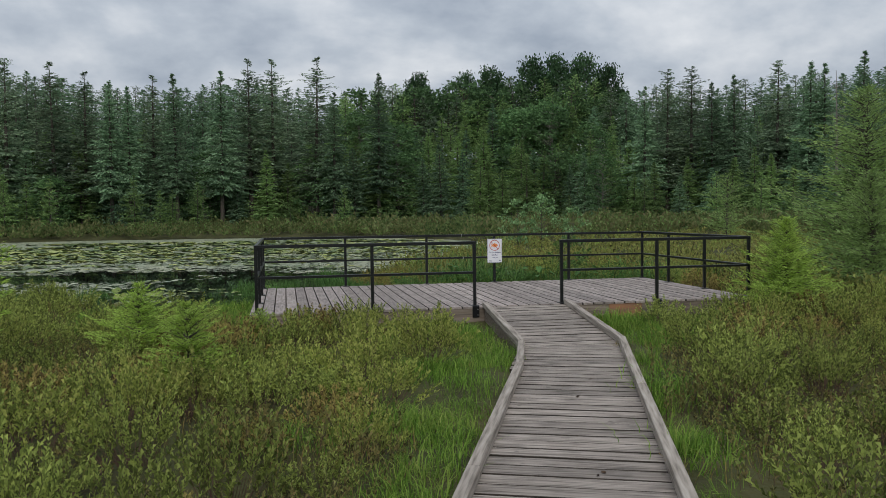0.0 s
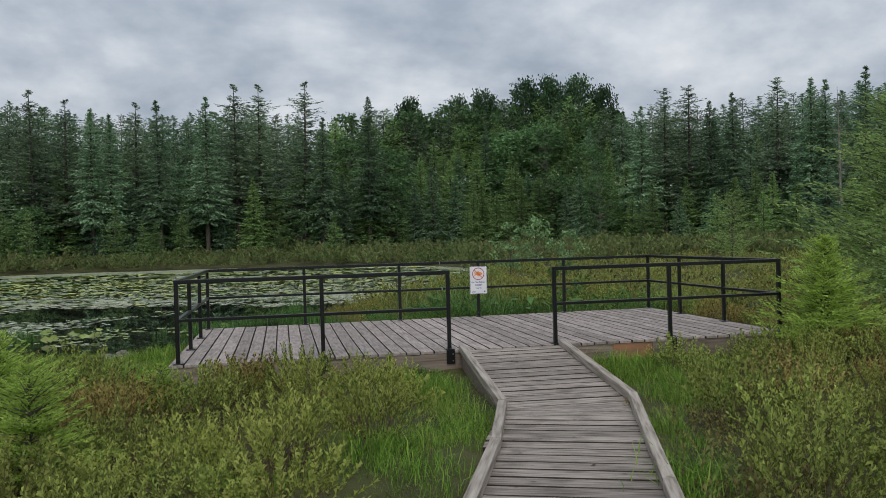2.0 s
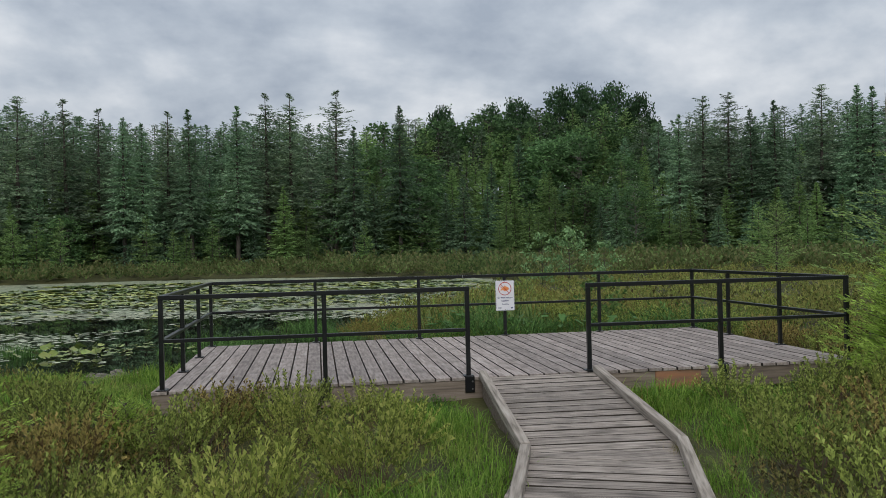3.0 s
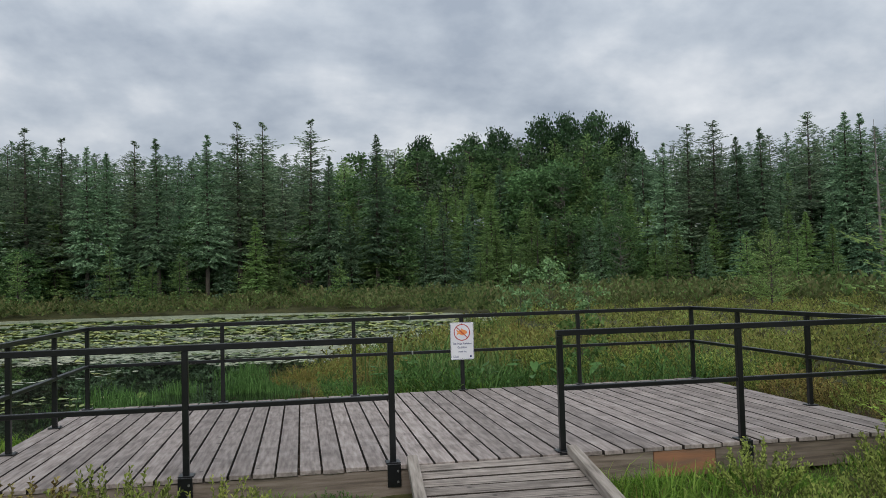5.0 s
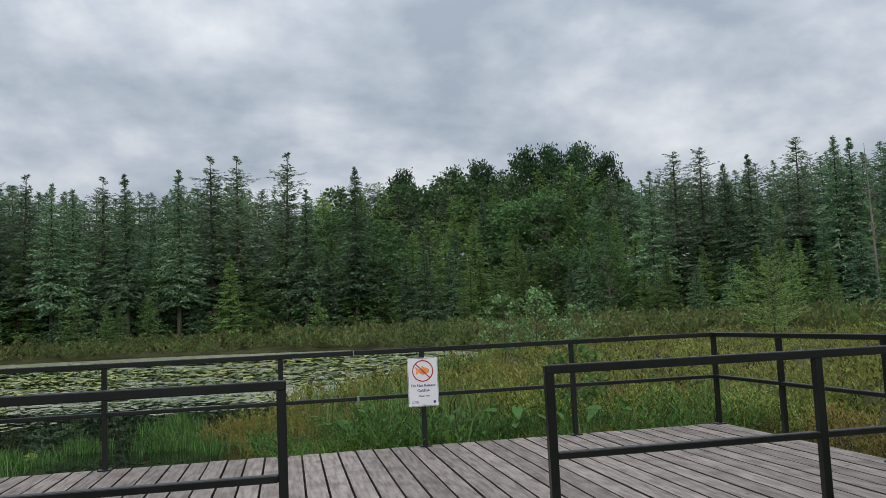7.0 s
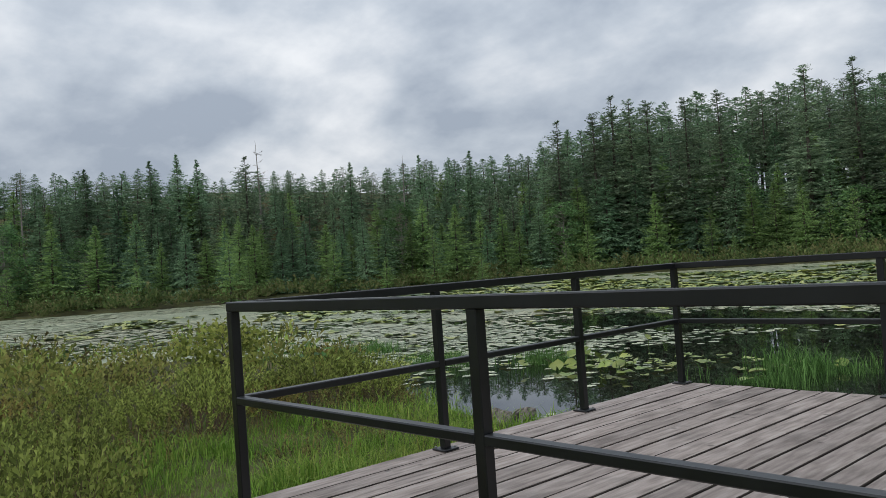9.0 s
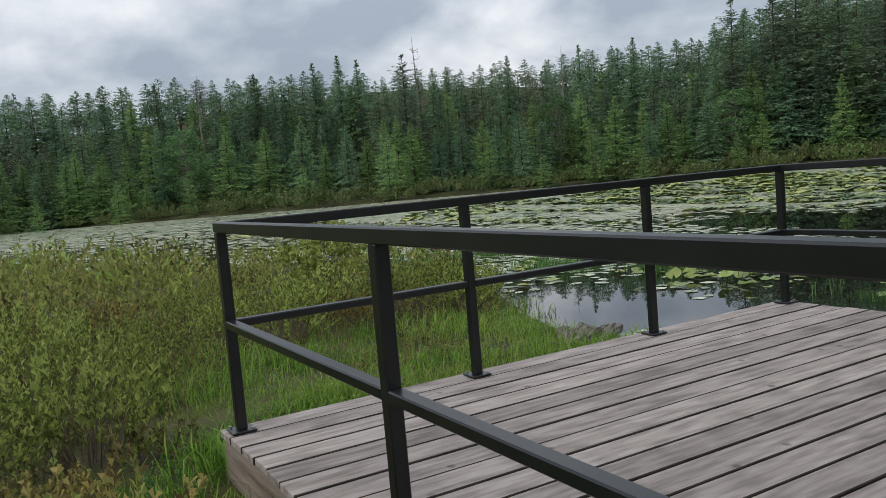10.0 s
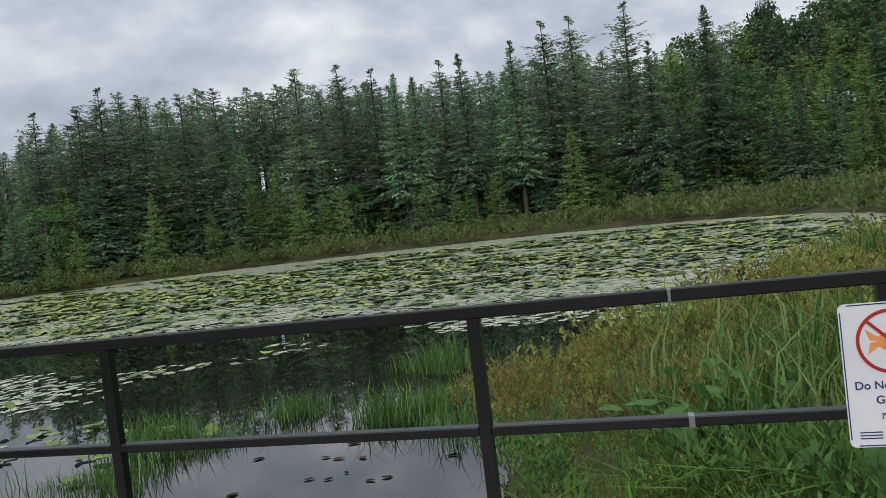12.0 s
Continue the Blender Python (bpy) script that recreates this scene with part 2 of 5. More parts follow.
# ---- building helpers ----
def part(name, bm, mat, parent=None, label=""):
    me = bpy.data.meshes.new(name)
    bm.to_mesh(me)
    bm.free()
    me.materials.append(mat)
    ob = new(name, me)
    ob.parent = parent
    return tagged(ob, label)


def mesh_from(name, verts, tris, mat, parent=None, sides=3):
    """One mesh object out of arrays of points and faces with the same number of sides."""
    verts, tris = np.asarray(verts, np.float32), np.asarray(tris, np.int32)
    me = bpy.data.meshes.new(name)
    me.vertices.add(len(verts))
    me.vertices.foreach_set("co", verts.ravel())
    me.loops.add(tris.size)
    me.loops.foreach_set("vertex_index", tris.ravel())
    me.polygons.add(len(tris))
    me.polygons.foreach_set("loop_start", np.arange(0, tris.size, sides, dtype=np.int32))
    me.update(calc_edges=True)
    me.materials.append(mat)
    ob = new(name, me)
    ob.parent = parent
    return ob


def empty(name, place=(0, 0, 0), **tags):
    ob = new(name)
    ob.location = place
    return tagged(ob, **tags)


def box(bm, size, m=Matrix(), bevel=0.0):
    ret = bmesh.ops.create_cube(bm, size=1.0, matrix=m @ Matrix.Diagonal((*size, 1)))
    if bevel:
        edges = list({e for v in ret["verts"] for e in v.link_edges})
        bmesh.ops.bevel(bm, geom=edges, offset=bevel, segments=1, affect="EDGES")


def box_bm(size, m=Matrix(), bevel=0.0):
    bm = bmesh.new()
    box(bm, size, m, bevel)
    return bm


def tube(bm, a, b, r0, r1, sides=6):
    a, b = Vector(a), Vector(b)
    d = b - a
    m = Matrix.Translation((a + b) / 2) @ d.to_track_quat("Z", "Y").to_matrix().to_4x4()
    bmesh.ops.create_cone(bm, cap_ends=True, segments=sides, radius1=r0, radius2=max(r1, 0.0005), depth=d.length, matrix=m)


def spread(template, pos, rot, scale, tilt=None):
    """Copies of a template (points, triangles) at many places, as two arrays."""
    V, T = template
    n, k = len(pos), len(V)
    c, s = np.cos(rot)[:, None], np.sin(rot)[:, None]
    scale = np.broadcast_to(np.asarray(scale, float).reshape(n, -1), (n, 3)) if np.ndim(scale) else np.full((n, 3), scale)
    P = V[None] * scale[:, None, :]
    out = np.empty((n, k, 3), np.float32)
    out[:, :, 0] = P[:, :, 0] * c - P[:, :, 1] * s
    out[:, :, 1] = P[:, :, 0] * s + P[:, :, 1] * c
    out[:, :, 2] = P[:, :, 2]
    if tilt is not None:
        out[:, :, 0] += P[:, :, 2] * tilt[:, 0:1]
        out[:, :, 1] += P[:, :, 2] * tilt[:, 1:2]
    out += pos[:, None, :]
    faces = T[None] + (np.arange(n) * k)[:, None, None]
    return out.reshape(-1, 3), faces.reshape(-1, 3)


def joined(pieces):
    verts, faces, base = [], [], 0
    for v, f in pieces:
        verts.append(v)
        faces.append(f + base)
        base += len(v)
    return np.concatenate(verts), np.concatenate(faces)


def inside(poly, x, y):
    res = np.zeros(np.shape(x), bool)
    for (x0, y0), (x1, y1) in zip(poly, poly[1:] + poly[:1]):
        if y0 != y1:
            res ^= ((y0 > y) != (y1 > y)) & (x < (x1 - x0) * (y - y0) / (y1 - y0) + x0)
    return res


def edge_distance(poly, x, y):
    d = np.full(np.shape(x), 1e9)
    for (x0, y0), (x1, y1) in zip(poly, poly[1:] + poly[:1]):
        L = (x1 - x0) ** 2 + (y1 - y0) ** 2
        u = np.clip(((x - x0) * (x1 - x0) + (y - y0) * (y1 - y0)) / L, 0, 1)
        d = np.minimum(d, np.hypot(x - x0 - u * (x1 - x0), y - y0 - u * (y1 - y0)))
    return d


# ---- the ground: bog, pond bed and wooded rises ----
POND = [(-1.0, 13.2), (-1.6, 13.4), (-2.6, 13.1), (-3.6, 13.7), (-5.2, 14.4), (-7.2, 15.1), (-9.5, 16.0), (-11.5, 15.6), (-13.2, 14.2), (-15.5, 11.8), (-21, 9.0),
        (-34, 3), (-52, -4), (-75, -10), (-78, 4), (-62, 16), (-52, 28), (-46, 42), (-38, 55), (-27, 63), (-15, 66), (-4, 65), (6, 60), (11, 52), (12, 46), (10.3, 38), (7.8, 32.5),
        (6.2, 28.5), (4.7, 25.3), (3.3, 22.2), (2.2, 20.6), (1.3, 19.7), (1.6, 17.0), (2.4, 15.4), (2.6, 13.2)]


def wave(x, y, size, seed):
    """A cheap smooth noise of about -1 to 1."""
    r = np.random.RandomState(seed)
    total = np.zeros(np.shape(x))
    for k in range(6):
        a, p, f = r.uniform(0, 6.283), r.uniform(0, 6.283), r.uniform(0.6, 1.7) / size
        total = total + np.sin((x * math.cos(a) + y * math.sin(a)) * 6.283 * f + p)
    return total / 3.0


def shore(x, y):
    """Metres from the pond's edge: positive on land, negative in the water."""
    d = edge_distance(POND, x, y)
    return np.where(inside(POND, x, y), -d, d) + 0.25 * wave(x, y, 2.4, 5)


EDGE_AZ = [-60, -40, -20, 0, 20, 32, 45, 60, 80, 120]
EDGE_R = [64, 67, 71, 72, 72, 69, 64, 63, 66, 68]


def ground_height(x, y):
    x, y = np.asarray(x, float), np.asarray(y, float)
    s = shore(x, y)
    land = np.maximum(-0.30 + 0.04 * wave(x, y, 3.0, 1) + 0.02 * wave(x, y, 0.9, 2), WATER + 0.02)
    h = np.where(s > 0, WATER + (land - WATER) * np.clip(s / 0.5, 0, 1), WATER + np.maximum(s * 0.35, -0.9))
    far = np.hypot(x - 1, y - 5)
    h = h + 0.35 * np.clip((far - 38) / 20, 0, 1) * np.clip(s / 6, 0, 1)
    az = np.degrees(np.arctan2(-(x - 1), y - 5))
    rise = np.clip((far - np.interp(az, EDGE_AZ, EDGE_R) - 2) / 30, 0, 1)
    hill = 7.0 + 2.0 * np.exp(-((az + 14) / 12.0) ** 2) + 4.5 * np.exp(-((az - 62) / 24.0) ** 2)
    return h + rise * rise * (3 - 2 * rise) * hill


def axis(centre, near, step, far, grow):
    out, d, s = [0.0], 0.0, step
    while d < far:
        d += s
        if d > near:
            s *= grow
        out.append(d)
    return np.array([centre - v for v in out[:0:-1]] + [centre + v for v in out])


gx, gy = axis(0.0, 12, 0.28, 900, 1.11), axis(9.0, 12, 0.28, 900, 1.11)
GX, GY = np.meshgrid(gx, gy)
gv = np.stack([GX, GY, ground_height(GX, GY)], -1).reshape(-1, 3)
gi = np.arange(GX.size).reshape(GX.shape)
gf = np.stack([gi[:-1, :-1], gi[:-1, 1:], gi[1:, 1:], gi[1:, :-1]], -1).reshape(-1, 4)
ground = mesh_from("ground", gv, gf, M_GROUND, sides=4)
for p in ground.data.polygons:
    p.use_smooth = True
tagged(ground, "peaty bog ground with moss around the pond", "ground", kind="structure")

water_bm = bmesh.new()
bmesh.ops.create_grid(water_bm, x_segments=40, y_segments=40, size=0.5, matrix=Matrix.Translation((-33, 28, WATER)) @ Matrix.Diagonal((100, 84, 1, 1)))
water = part("water", water_bm, M_WATER)
tagged(water, "dark still bog pond water reflecting the sky", "water", kind="structure")


# ---- the viewing platform ----
X0, X1, Y0, Y1 = -1.336, 7.36, 9.86, 14.28
platform = empty("platform", (0, 0, 0), label="weathered grey wooden viewing platform at the water's edge", category="deck", kind="structure")
PITCH = (X1 - X0) / 46


def plank_mesh(name, length, width, thick, mat, along_y):
    size = (width, length, thick) if along_y else (length, width, thick)
    bm = box_bm(size, bevel=0.004)
    me = bpy.data.meshes.new(name)
    bm.to_mesh(me)
    bm.free()
    me.materials.append(mat)
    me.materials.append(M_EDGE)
    # the long sides facing the gaps get the painted gap shade
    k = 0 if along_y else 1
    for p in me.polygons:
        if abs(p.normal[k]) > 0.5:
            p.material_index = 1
    return me


rnd = random.Random(4)
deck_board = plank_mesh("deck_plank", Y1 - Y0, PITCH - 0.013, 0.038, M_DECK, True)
for k in range(46):
    ob = new("plank", deck_board)
    ob.parent = platform
    ob.matrix_basis = pose(X0 + PITCH * (k + 0.5), (Y0 + Y1) / 2 + rnd.uniform(-0.006, 0.006), -0.019 + rnd.uniform(-0.0025, 0.0015), rnd.uniform(-0.03, 0.03), rnd.uniform(-0.3, 0.3), rnd.uniform(-0.04, 0.04))
# rim boards under the plank ends, in butted lengths
xs = [X0 + 0.01, 0.9, 3.1, 4.62, 5.22, X1 - 0.01]
for a, b in zip(xs, xs[1:]):
    mat = M_RUSTY if a > 4.6 and b < 5.3 else M_FASCIA
    part("fascia", box_bm((b - a - 0.004, 0.038, 0.235), pose((a + b) / 2, Y0 + 0.03, -0.158), 0.004), mat, platform, "rust-stained board" if mat is M_RUSTY else "")
    part("fascia", box_bm((b - a - 0.004, 0.038, 0.235), pose((a + b) / 2, Y1 - 0.03, -0.158), 0.004), M_FASCIA, platform)
for x in (X0 + 0.03, X1 - 0.03):
    part("fascia", box_bm((0.038, Y1 - Y0 - 0.1, 0.235), pose(x, (Y0 + Y1) / 2, -0.158), 0.004), M_CURB, platform, "paler grey side board")
for k in range(8):
    part("joist", box_bm((X1 - X0 - 0.1, 0.045, 0.18), pose((X0 + X1) / 2, Y0 + 0.3 + k * 0.54, -0.135)), M_FASCIA, platform)
for x in (X0 + 0.3, 2.0, 4.2, X1 - 0.3):
    for y in (Y0 + 0.3, Y1 - 0.3):
        part("footing", box_bm((0.14, 0.14, 1.0), pose(x, y, -0.75)), M_FASCIA, platform)


# ---- the boardwalk: a long straight run and a short ramp up to the platform ----
boardwalk = empty("boardwalk", (0, 0, 0), label="weathered grey plank boardwalk with low curb beams", category="boardwalk", kind="structure")
KL, KR = Vector((2.17, 7.05)), Vector((3.60, 6.93))          # outer corners of the bend
D1 = Vector((0.366, 0.931)).normalized()                      # the way along the first run
N1 = Vector((D1.y, -D1.x))
S1 = -0.20                                                    # its surface
W1 = 1.30
FLARE = 0.022                                                 # the run widens by this for each metre back
D1R = (D1 - N1 * FLARE).normalized()
JL = Vector((1.71, 5.61))                                     # a joint in the left curb, where it bends slightly
DL, DR = Vector((2.40, Y0 + 0.0)), Vector((3.90, Y0 + 0.0))    # where the ramp meets the platform
turn1 = math.degrees(math.atan2(-D1.x, D1.y))
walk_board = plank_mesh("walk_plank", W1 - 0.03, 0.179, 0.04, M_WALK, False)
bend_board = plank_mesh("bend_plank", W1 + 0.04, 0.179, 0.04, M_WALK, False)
b0 = KR - D1 * 0.51
for k in range(70):
    near_bend = k < 7
    flare = FLARE * (0.51 + 0.198 * (k + 0.5))
    c = b0 - N1 * ((W1 + (0.05 if near_bend else 0.0) - flare) / 2) - D1 * (0.198 * (k + 0.5))
    ob = new("plank", bend_board if near_bend else walk_board)
    ob.parent = boardwalk
    ob.matrix_basis = pose(c.x, c.y, S1 - 0.02 + rnd.uniform(-0.004, 0.004), rnd.uniform(-0.8, 0.8), rnd.uniform(-0.15, 0.15), turn1 + rnd.uniform(-0.5, 0.5)) @ Matrix.Diagonal((1 + flare / W1, 1, 1, 1))
# boards cut to a taper fill the bend
for k in range(3):
    a = [KL - D1 * 0.10 + D1 * 0.10 * f for f in (k / 3, (k + 0.9) / 3)]
    b = [b0 + (KR - b0) * f for f in (k / 3, (k + 0.96) / 3)]
    bm = bmesh.new()
    low = [bm.verts.new((p.x, p.y, S1 - 0.04)) for p in (a[0], b[0], b[1], a[1])]
    top = [bm.verts.new((p.x, p.y, S1 - 0.001 * k)) for p in (a[0], b[0], b[1], a[1])]
    bm.faces.new(top)
    bm.faces.new(low[::-1])
    for i in range(4):
        j = (i + 1) % 4
        bm.faces.new((low[i], low[j], top[j], top[i]))
    part("plank", bm, M_WALK, boardwalk)
RAMP = 14
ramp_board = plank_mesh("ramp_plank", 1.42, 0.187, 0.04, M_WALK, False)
for k in range(RAMP):
    f = (k + 0.5) / RAMP
    l, r = KL + (DL - KL) * f, KR + (DR - KR) * f
    c = (l + r) / 2
    ob = new("plank", ramp_board)
    ob.parent = boardwalk
    ob.matrix_basis = pose(c.x, c.y, S1 - 0.02 + (0.185) * f + rnd.uniform(-0.003, 0.003), 3.5 + rnd.uniform(-0.6, 0.6), 0, math.degrees(math.atan2(r.y - l.y, r.x - l.x)) + rnd.uniform(-0.4, 0.4))


def beam(name, a, b, za, zb, width, height, parent, mat):
    a3, b3 = Vector((a.x, a.y, za)), Vector((b.x, b.y, zb))
    d = b3 - a3
    q = d.to_track_quat("Y", "Z").to_matrix().to_4x4()
    bm = box_bm((width, d.length - 0.006, height), bevel=0.006)
    ob = part(name, bm, mat, parent)
    ob.matrix_basis = Matrix.Translation((a3 + b3) / 2) @ q
    return ob


CW = 0.088
for side, kink, dk in ((0, KL, DL), (1, KR, DR)):
    inward = N1 * (CW / 2) * (1 if side == 0 else -1)
    p = kink + inward
    back = D1R if side else D1
    stops = [JL + inward] if side == 0 else [kink + inward - back * 2.9]
    for k in range(4):
        stops.append(stops[-1] - back * 3.65)
    for q in stops:
        beam("curb", p, q, S1 + 0.045 + rnd.uniform(-0.004, 0.004), S1 + 0.045 + rnd.uniform(-0.004, 0.004), CW, 0.088, boardwalk, M_CURB)
        p = q
    off = Vector((CW / 2 * (1 if side == 0 else -1), 0))
    beam("curb", kink + off, dk + off, S1 + 0.045, S1 + 0.045 + 0.185, CW, 0.088, boardwalk, M_CURB)
    rim = (JL + D1 * 1.4 if side == 0 else kink) + N1 * (0.06 if side == 0 else -0.06)
    beam("stringer", rim, rim - back * 14.0, S1 - 0.13, S1 - 0.13, 0.045, 0.18, boardwalk, M_FASCIA)
    rim2 = Vector((0.06 if side == 0 else -0.06, 0))
    beam("stringer", kink + rim2, dk + rim2, S1 - 0.13, S1 + 0.04, 0.045, 0.18, boardwalk, M_FASCIA)


# ---- the steel railing round the platform ----
railing = empty("railing", (0, 0, 0), label="black painted square-tube steel railing round the wooden platform", category="railing")
RY0, RY1, RX0, RX1, TOP = 9.94, 14.22, -1.22, 7.28, 1.07
T = 0.051
SPOTS = [(RX0, RY0, 0), (0.60, RY0, 1), (2.29, RY0, 1), (3.80, RY0, 1), (5.53, RY0, 1), (RX1, RY0, 0),
         (RX0, RY1, 0), (0.49, RY1, 0), (2.25, RY1, 0), (3.77, RY1, 0), (5.50, RY1, 0), (RX1, RY1, 0),
         (RX0, 11.37, 0), (RX0, 12.82, 0), (RX1, 11.45, 0), (RX1, 12.94, 0)]
for x, y, front in SPOTS:
    post = part("post", box_bm((T, T, TOP - T - 0.012), pose(x, y, 0.012 + (TOP - T - 0.012) / 2), 0.004), M_METAL, railing)
    part("base_plate", box_bm((0.125, 0.125, 0.012), pose(x, y + (0.012 if front else 0), 0.007), 0.003), M_METAL, post)
    if front:
        part("bracket", box_bm((0.115, 0.012, 0.19), pose(x, Y0 - 0.002, -0.088), 0.003), M_METAL, post)
        for bz in (-0.05, -0.14):
            bm = bmesh.new()
            tube(bm, (x + 0.03, Y0 - 0.006, bz), (x + 0.03, Y0 - 0.022, bz), 0.010, 0.010, 6)
            part("bolt", bm, M_BOLT, post)
    else:
        for dx, dy in ((0.045, 0.045), (-0.045, -0.045)):
            bm = bmesh.new()
            tube(bm, (x + dx, y + dy, 0.012), (x + dx, y + dy, 0.024), 0.008, 0.008, 6)
            part("bolt", bm, M_BOLT, post)


def rail(name, a, b, z, h):
    a, b = Vector(a), Vector(b)
    d = b - a
    size = (d.length, T + 0.004, h) if abs(d.x) > abs(d.y) else (T + 0.004, d.length, h)
    c = (a + b) / 2
    return part(name, box_bm(size, pose(c.x, c.y, z), 0.005), M_METAL, railing)


h = T / 2 + 0.002
for z, hh, name in ((TOP - T / 2, T, "top_rail"), (0.555, 0.04, "mid_rail")):
    if name == "top_rail":
        rail(name, (RX0 - h, RY0), (2.29 + h, RY0), z, hh)
        rail(name, (3.80 - h, RY0), (RX1 + h, RY0), z, hh)
        rail(name, (RX0 - h, RY1), (3.02, RY1), z, hh)
        rail(name, (3.032, RY1), (RX1 + h, RY1), z, hh)
        rail(name, (RX0, RY0 + h), (RX0, RY1 - h), z, hh)
        rail(name, (RX1, RY0 + h), (RX1, RY1 - h), z, hh)
    else:
        rows_y = {RY0: [RX0, 0.60, 2.29, None, 3.80, 5.53, RX1], RY1: [RX0, 0.49, 2.25, 3.77, 5.50, RX1]}
        for y, stops in rows_y.items():
            for a, b in zip(stops, stops[1:]):
                if a is not None and b is not None:
                    rail(name, (a + T / 2, y), (b - T / 2, y), z, hh)
        for x, stops in ((RX0, [RY0, 11.37, 12.82, RY1]), (RX1, [RY0, 11.45, 12.94, RY1])):
            for a, b in zip(stops, stops[1:]):
                rail(name, (x, a + T / 2), (x, b - T / 2), z, hh)
# sleeves where the back rail is joined
part("joint_sleeve", box_bm((0.05, T - 0.006, T - 0.006), pose(3.026, RY1, TOP - T / 2)), M_BOLT, railing, "bare metal sleeve")


part("joint_sleeve", box_bm((0.022, T + 0.008, 0.044), pose(3.06, RY1, 0.555)), M_BOLT, railing, "bare metal sleeve")


# ---- the sign on the railing ----
SX, SZ, SW, SH, SY = 3.77, 0.695, 0.335, 0.525, RY1 - T / 2 - 0.008
sign = empty("sign", (SX, SY, SZ), label="white metal notice with a crossed-out goldfish fixed to the railing post", category="sign")


def rounded(w, h, r, depth, m=Matrix()):
    bm = bmesh.new()
    pts = []
    for cx, cz, a0 in ((w / 2 - r, h / 2 - r, 0), (-w / 2 + r, h / 2 - r, 90), (-w / 2 + r, -h / 2 + r, 180), (w / 2 - r, -h / 2 + r, 270)):
        for k in range(6):
            a = radians(a0 + 18 * k)
            pts.append((cx + r * math.cos(a), 0, cz + r * math.sin(a)))
    f = bm.faces.new([bm.verts.new(m @ Vector(p)) for p in pts])
    bm.normal_update()
    if f.normal.y > 0:
        f.normal_flip()
    ret = bmesh.ops.extrude_face_region(bm, geom=[f])
    bmesh.ops.translate(bm, vec=(0, -depth, 0), verts=[v for v in ret["geom"] if isinstance(v, bmesh.types.BMVert)])
    bmesh.ops.recalc_face_normals(bm, faces=bm.faces)
    return bm


part("panel", rounded(SW, SH, 0.022, 0.003), M_SIGN, sign)


def ring(r0, r1, depth, mat, name, m):
    bm = bmesh.new()
    n = 40
    rings = []
    for r, y in ((r0, -0.003), (r0, -0.003 - depth), (r1, -0.003 - depth), (r1, -0.003)):
        rings.append([bm.verts.new(m @ Vector((r * math.cos(6.28318 * k / n), y, r * math.sin(6.28318 * k / n)))) for k in range(n)])
    for a, b in zip(rings, rings[1:]):
        for k in range(n):
            bm.faces.new((a[k], a[(k + 1) % n], b[(k + 1) % n], b[k]))
    bmesh.ops.recalc_face_normals(bm, faces=bm.faces)
    return part(name, bm, mat, sign)


centre = Matrix.Translation((0, 0, 0.12))
# border line
for a, b in (((-SW / 2 + 0.03, SH / 2 - 0.006), (SW / 2 - 0.03, SH / 2 - 0.006)), ((-SW / 2 + 0.03, -SH / 2 + 0.006), (SW / 2 - 0.03, -SH / 2 + 0.006))):
    part("border", box_bm((b[0] - a[0], 0.0012, 0.004), pose(0, -0.0034, a[1])), M_NAVY, sign)
for x in (-SW / 2 + 0.006, SW / 2 - 0.006):
    part("border", box_bm((0.004, 0.0012, SH - 0.06), pose(x, -0.0034, 0)), M_NAVY, sign)
fish = bmesh.new()
bmesh.ops.create_circle(fish, cap_ends=True, segments=24, radius=0.5, matrix=centre @ Matrix.Translation((0.012, -0.004, 0.0)) @ Matrix.Rotation(radians(90), 4, "X") @ Matrix.Diagonal((0.122, 0.074, 1, 1)))
for pts in (((-0.02, 0.0), (-0.085, 0.048), (-0.07, 0.005)), ((-0.02, 0.0), (-0.07, -0.002), (-0.08, -0.045)), ((-0.015, 0.022), (0.035, 0.025), (-0.01, 0.06)), ((0.0, -0.02), (0.03, -0.022), (-0.005, -0.055))):
    fish.faces.new([fish.verts.new(centre @ Vector((px, -0.0036, pz))) for px, pz in pts])
bmesh.ops.recalc_face_normals(fish, faces=fish.faces)
part("fish_picture", fish, M_ORANGE, sign, "plain orange fish shape")
ring(0.105, 0.117, 0.002, M_RED, "red_ring", centre)
part("red_slash", box_bm((0.212, 0.0016, 0.011), centre @ Matrix.Translation((0, -0.0052, 0)) @ Matrix.Rotation(radians(45), 4, "Y")), M_RED, sign)


def lettering(text, x, z, size, mat, shear=0.0):
    cu = bpy.data.curves.new("lettering", "FONT")
    cu.body, cu.size, cu.align_x, cu.extrude, cu.shear, cu.offset = text, size, "CENTER", 0.0006, shear, 0.0005
    cu.materials.append(mat)
    ob = new("lettering", cu)
    ob.parent = sign
    ob.matrix_basis = Matrix.Translation((x, -0.0042, z)) @ Matrix.Rotation(radians(90), 4, "X")
    return ob


lettering("Do Not Release", 0, -0.050, 0.041, M_NAVY)
lettering("Goldfish", 0, -0.104, 0.041, M_NAVY)
lettering("Thank You", 0, -0.160, 0.028, M_NAVY, 0.35)
for k in range(3):
    part("small_print", box_bm((0.075, 0.0012, 0.004), pose(-0.095, -0.0034, -0.208 - 0.011 * k)), M_NAVY, sign)
part("emblem", box_bm((0.026, 0.0012, 0.026), pose(0.12, -0.0034, -0.218)), M_NAVY, sign)
for z in (0.246, -0.246):
    bm = bmesh.new()
    tube(bm, (0, -0.003, z), (0, -0.008, z), 0.007, 0.007, 8)
    part("bolt", bm, M_BOLT, sign)


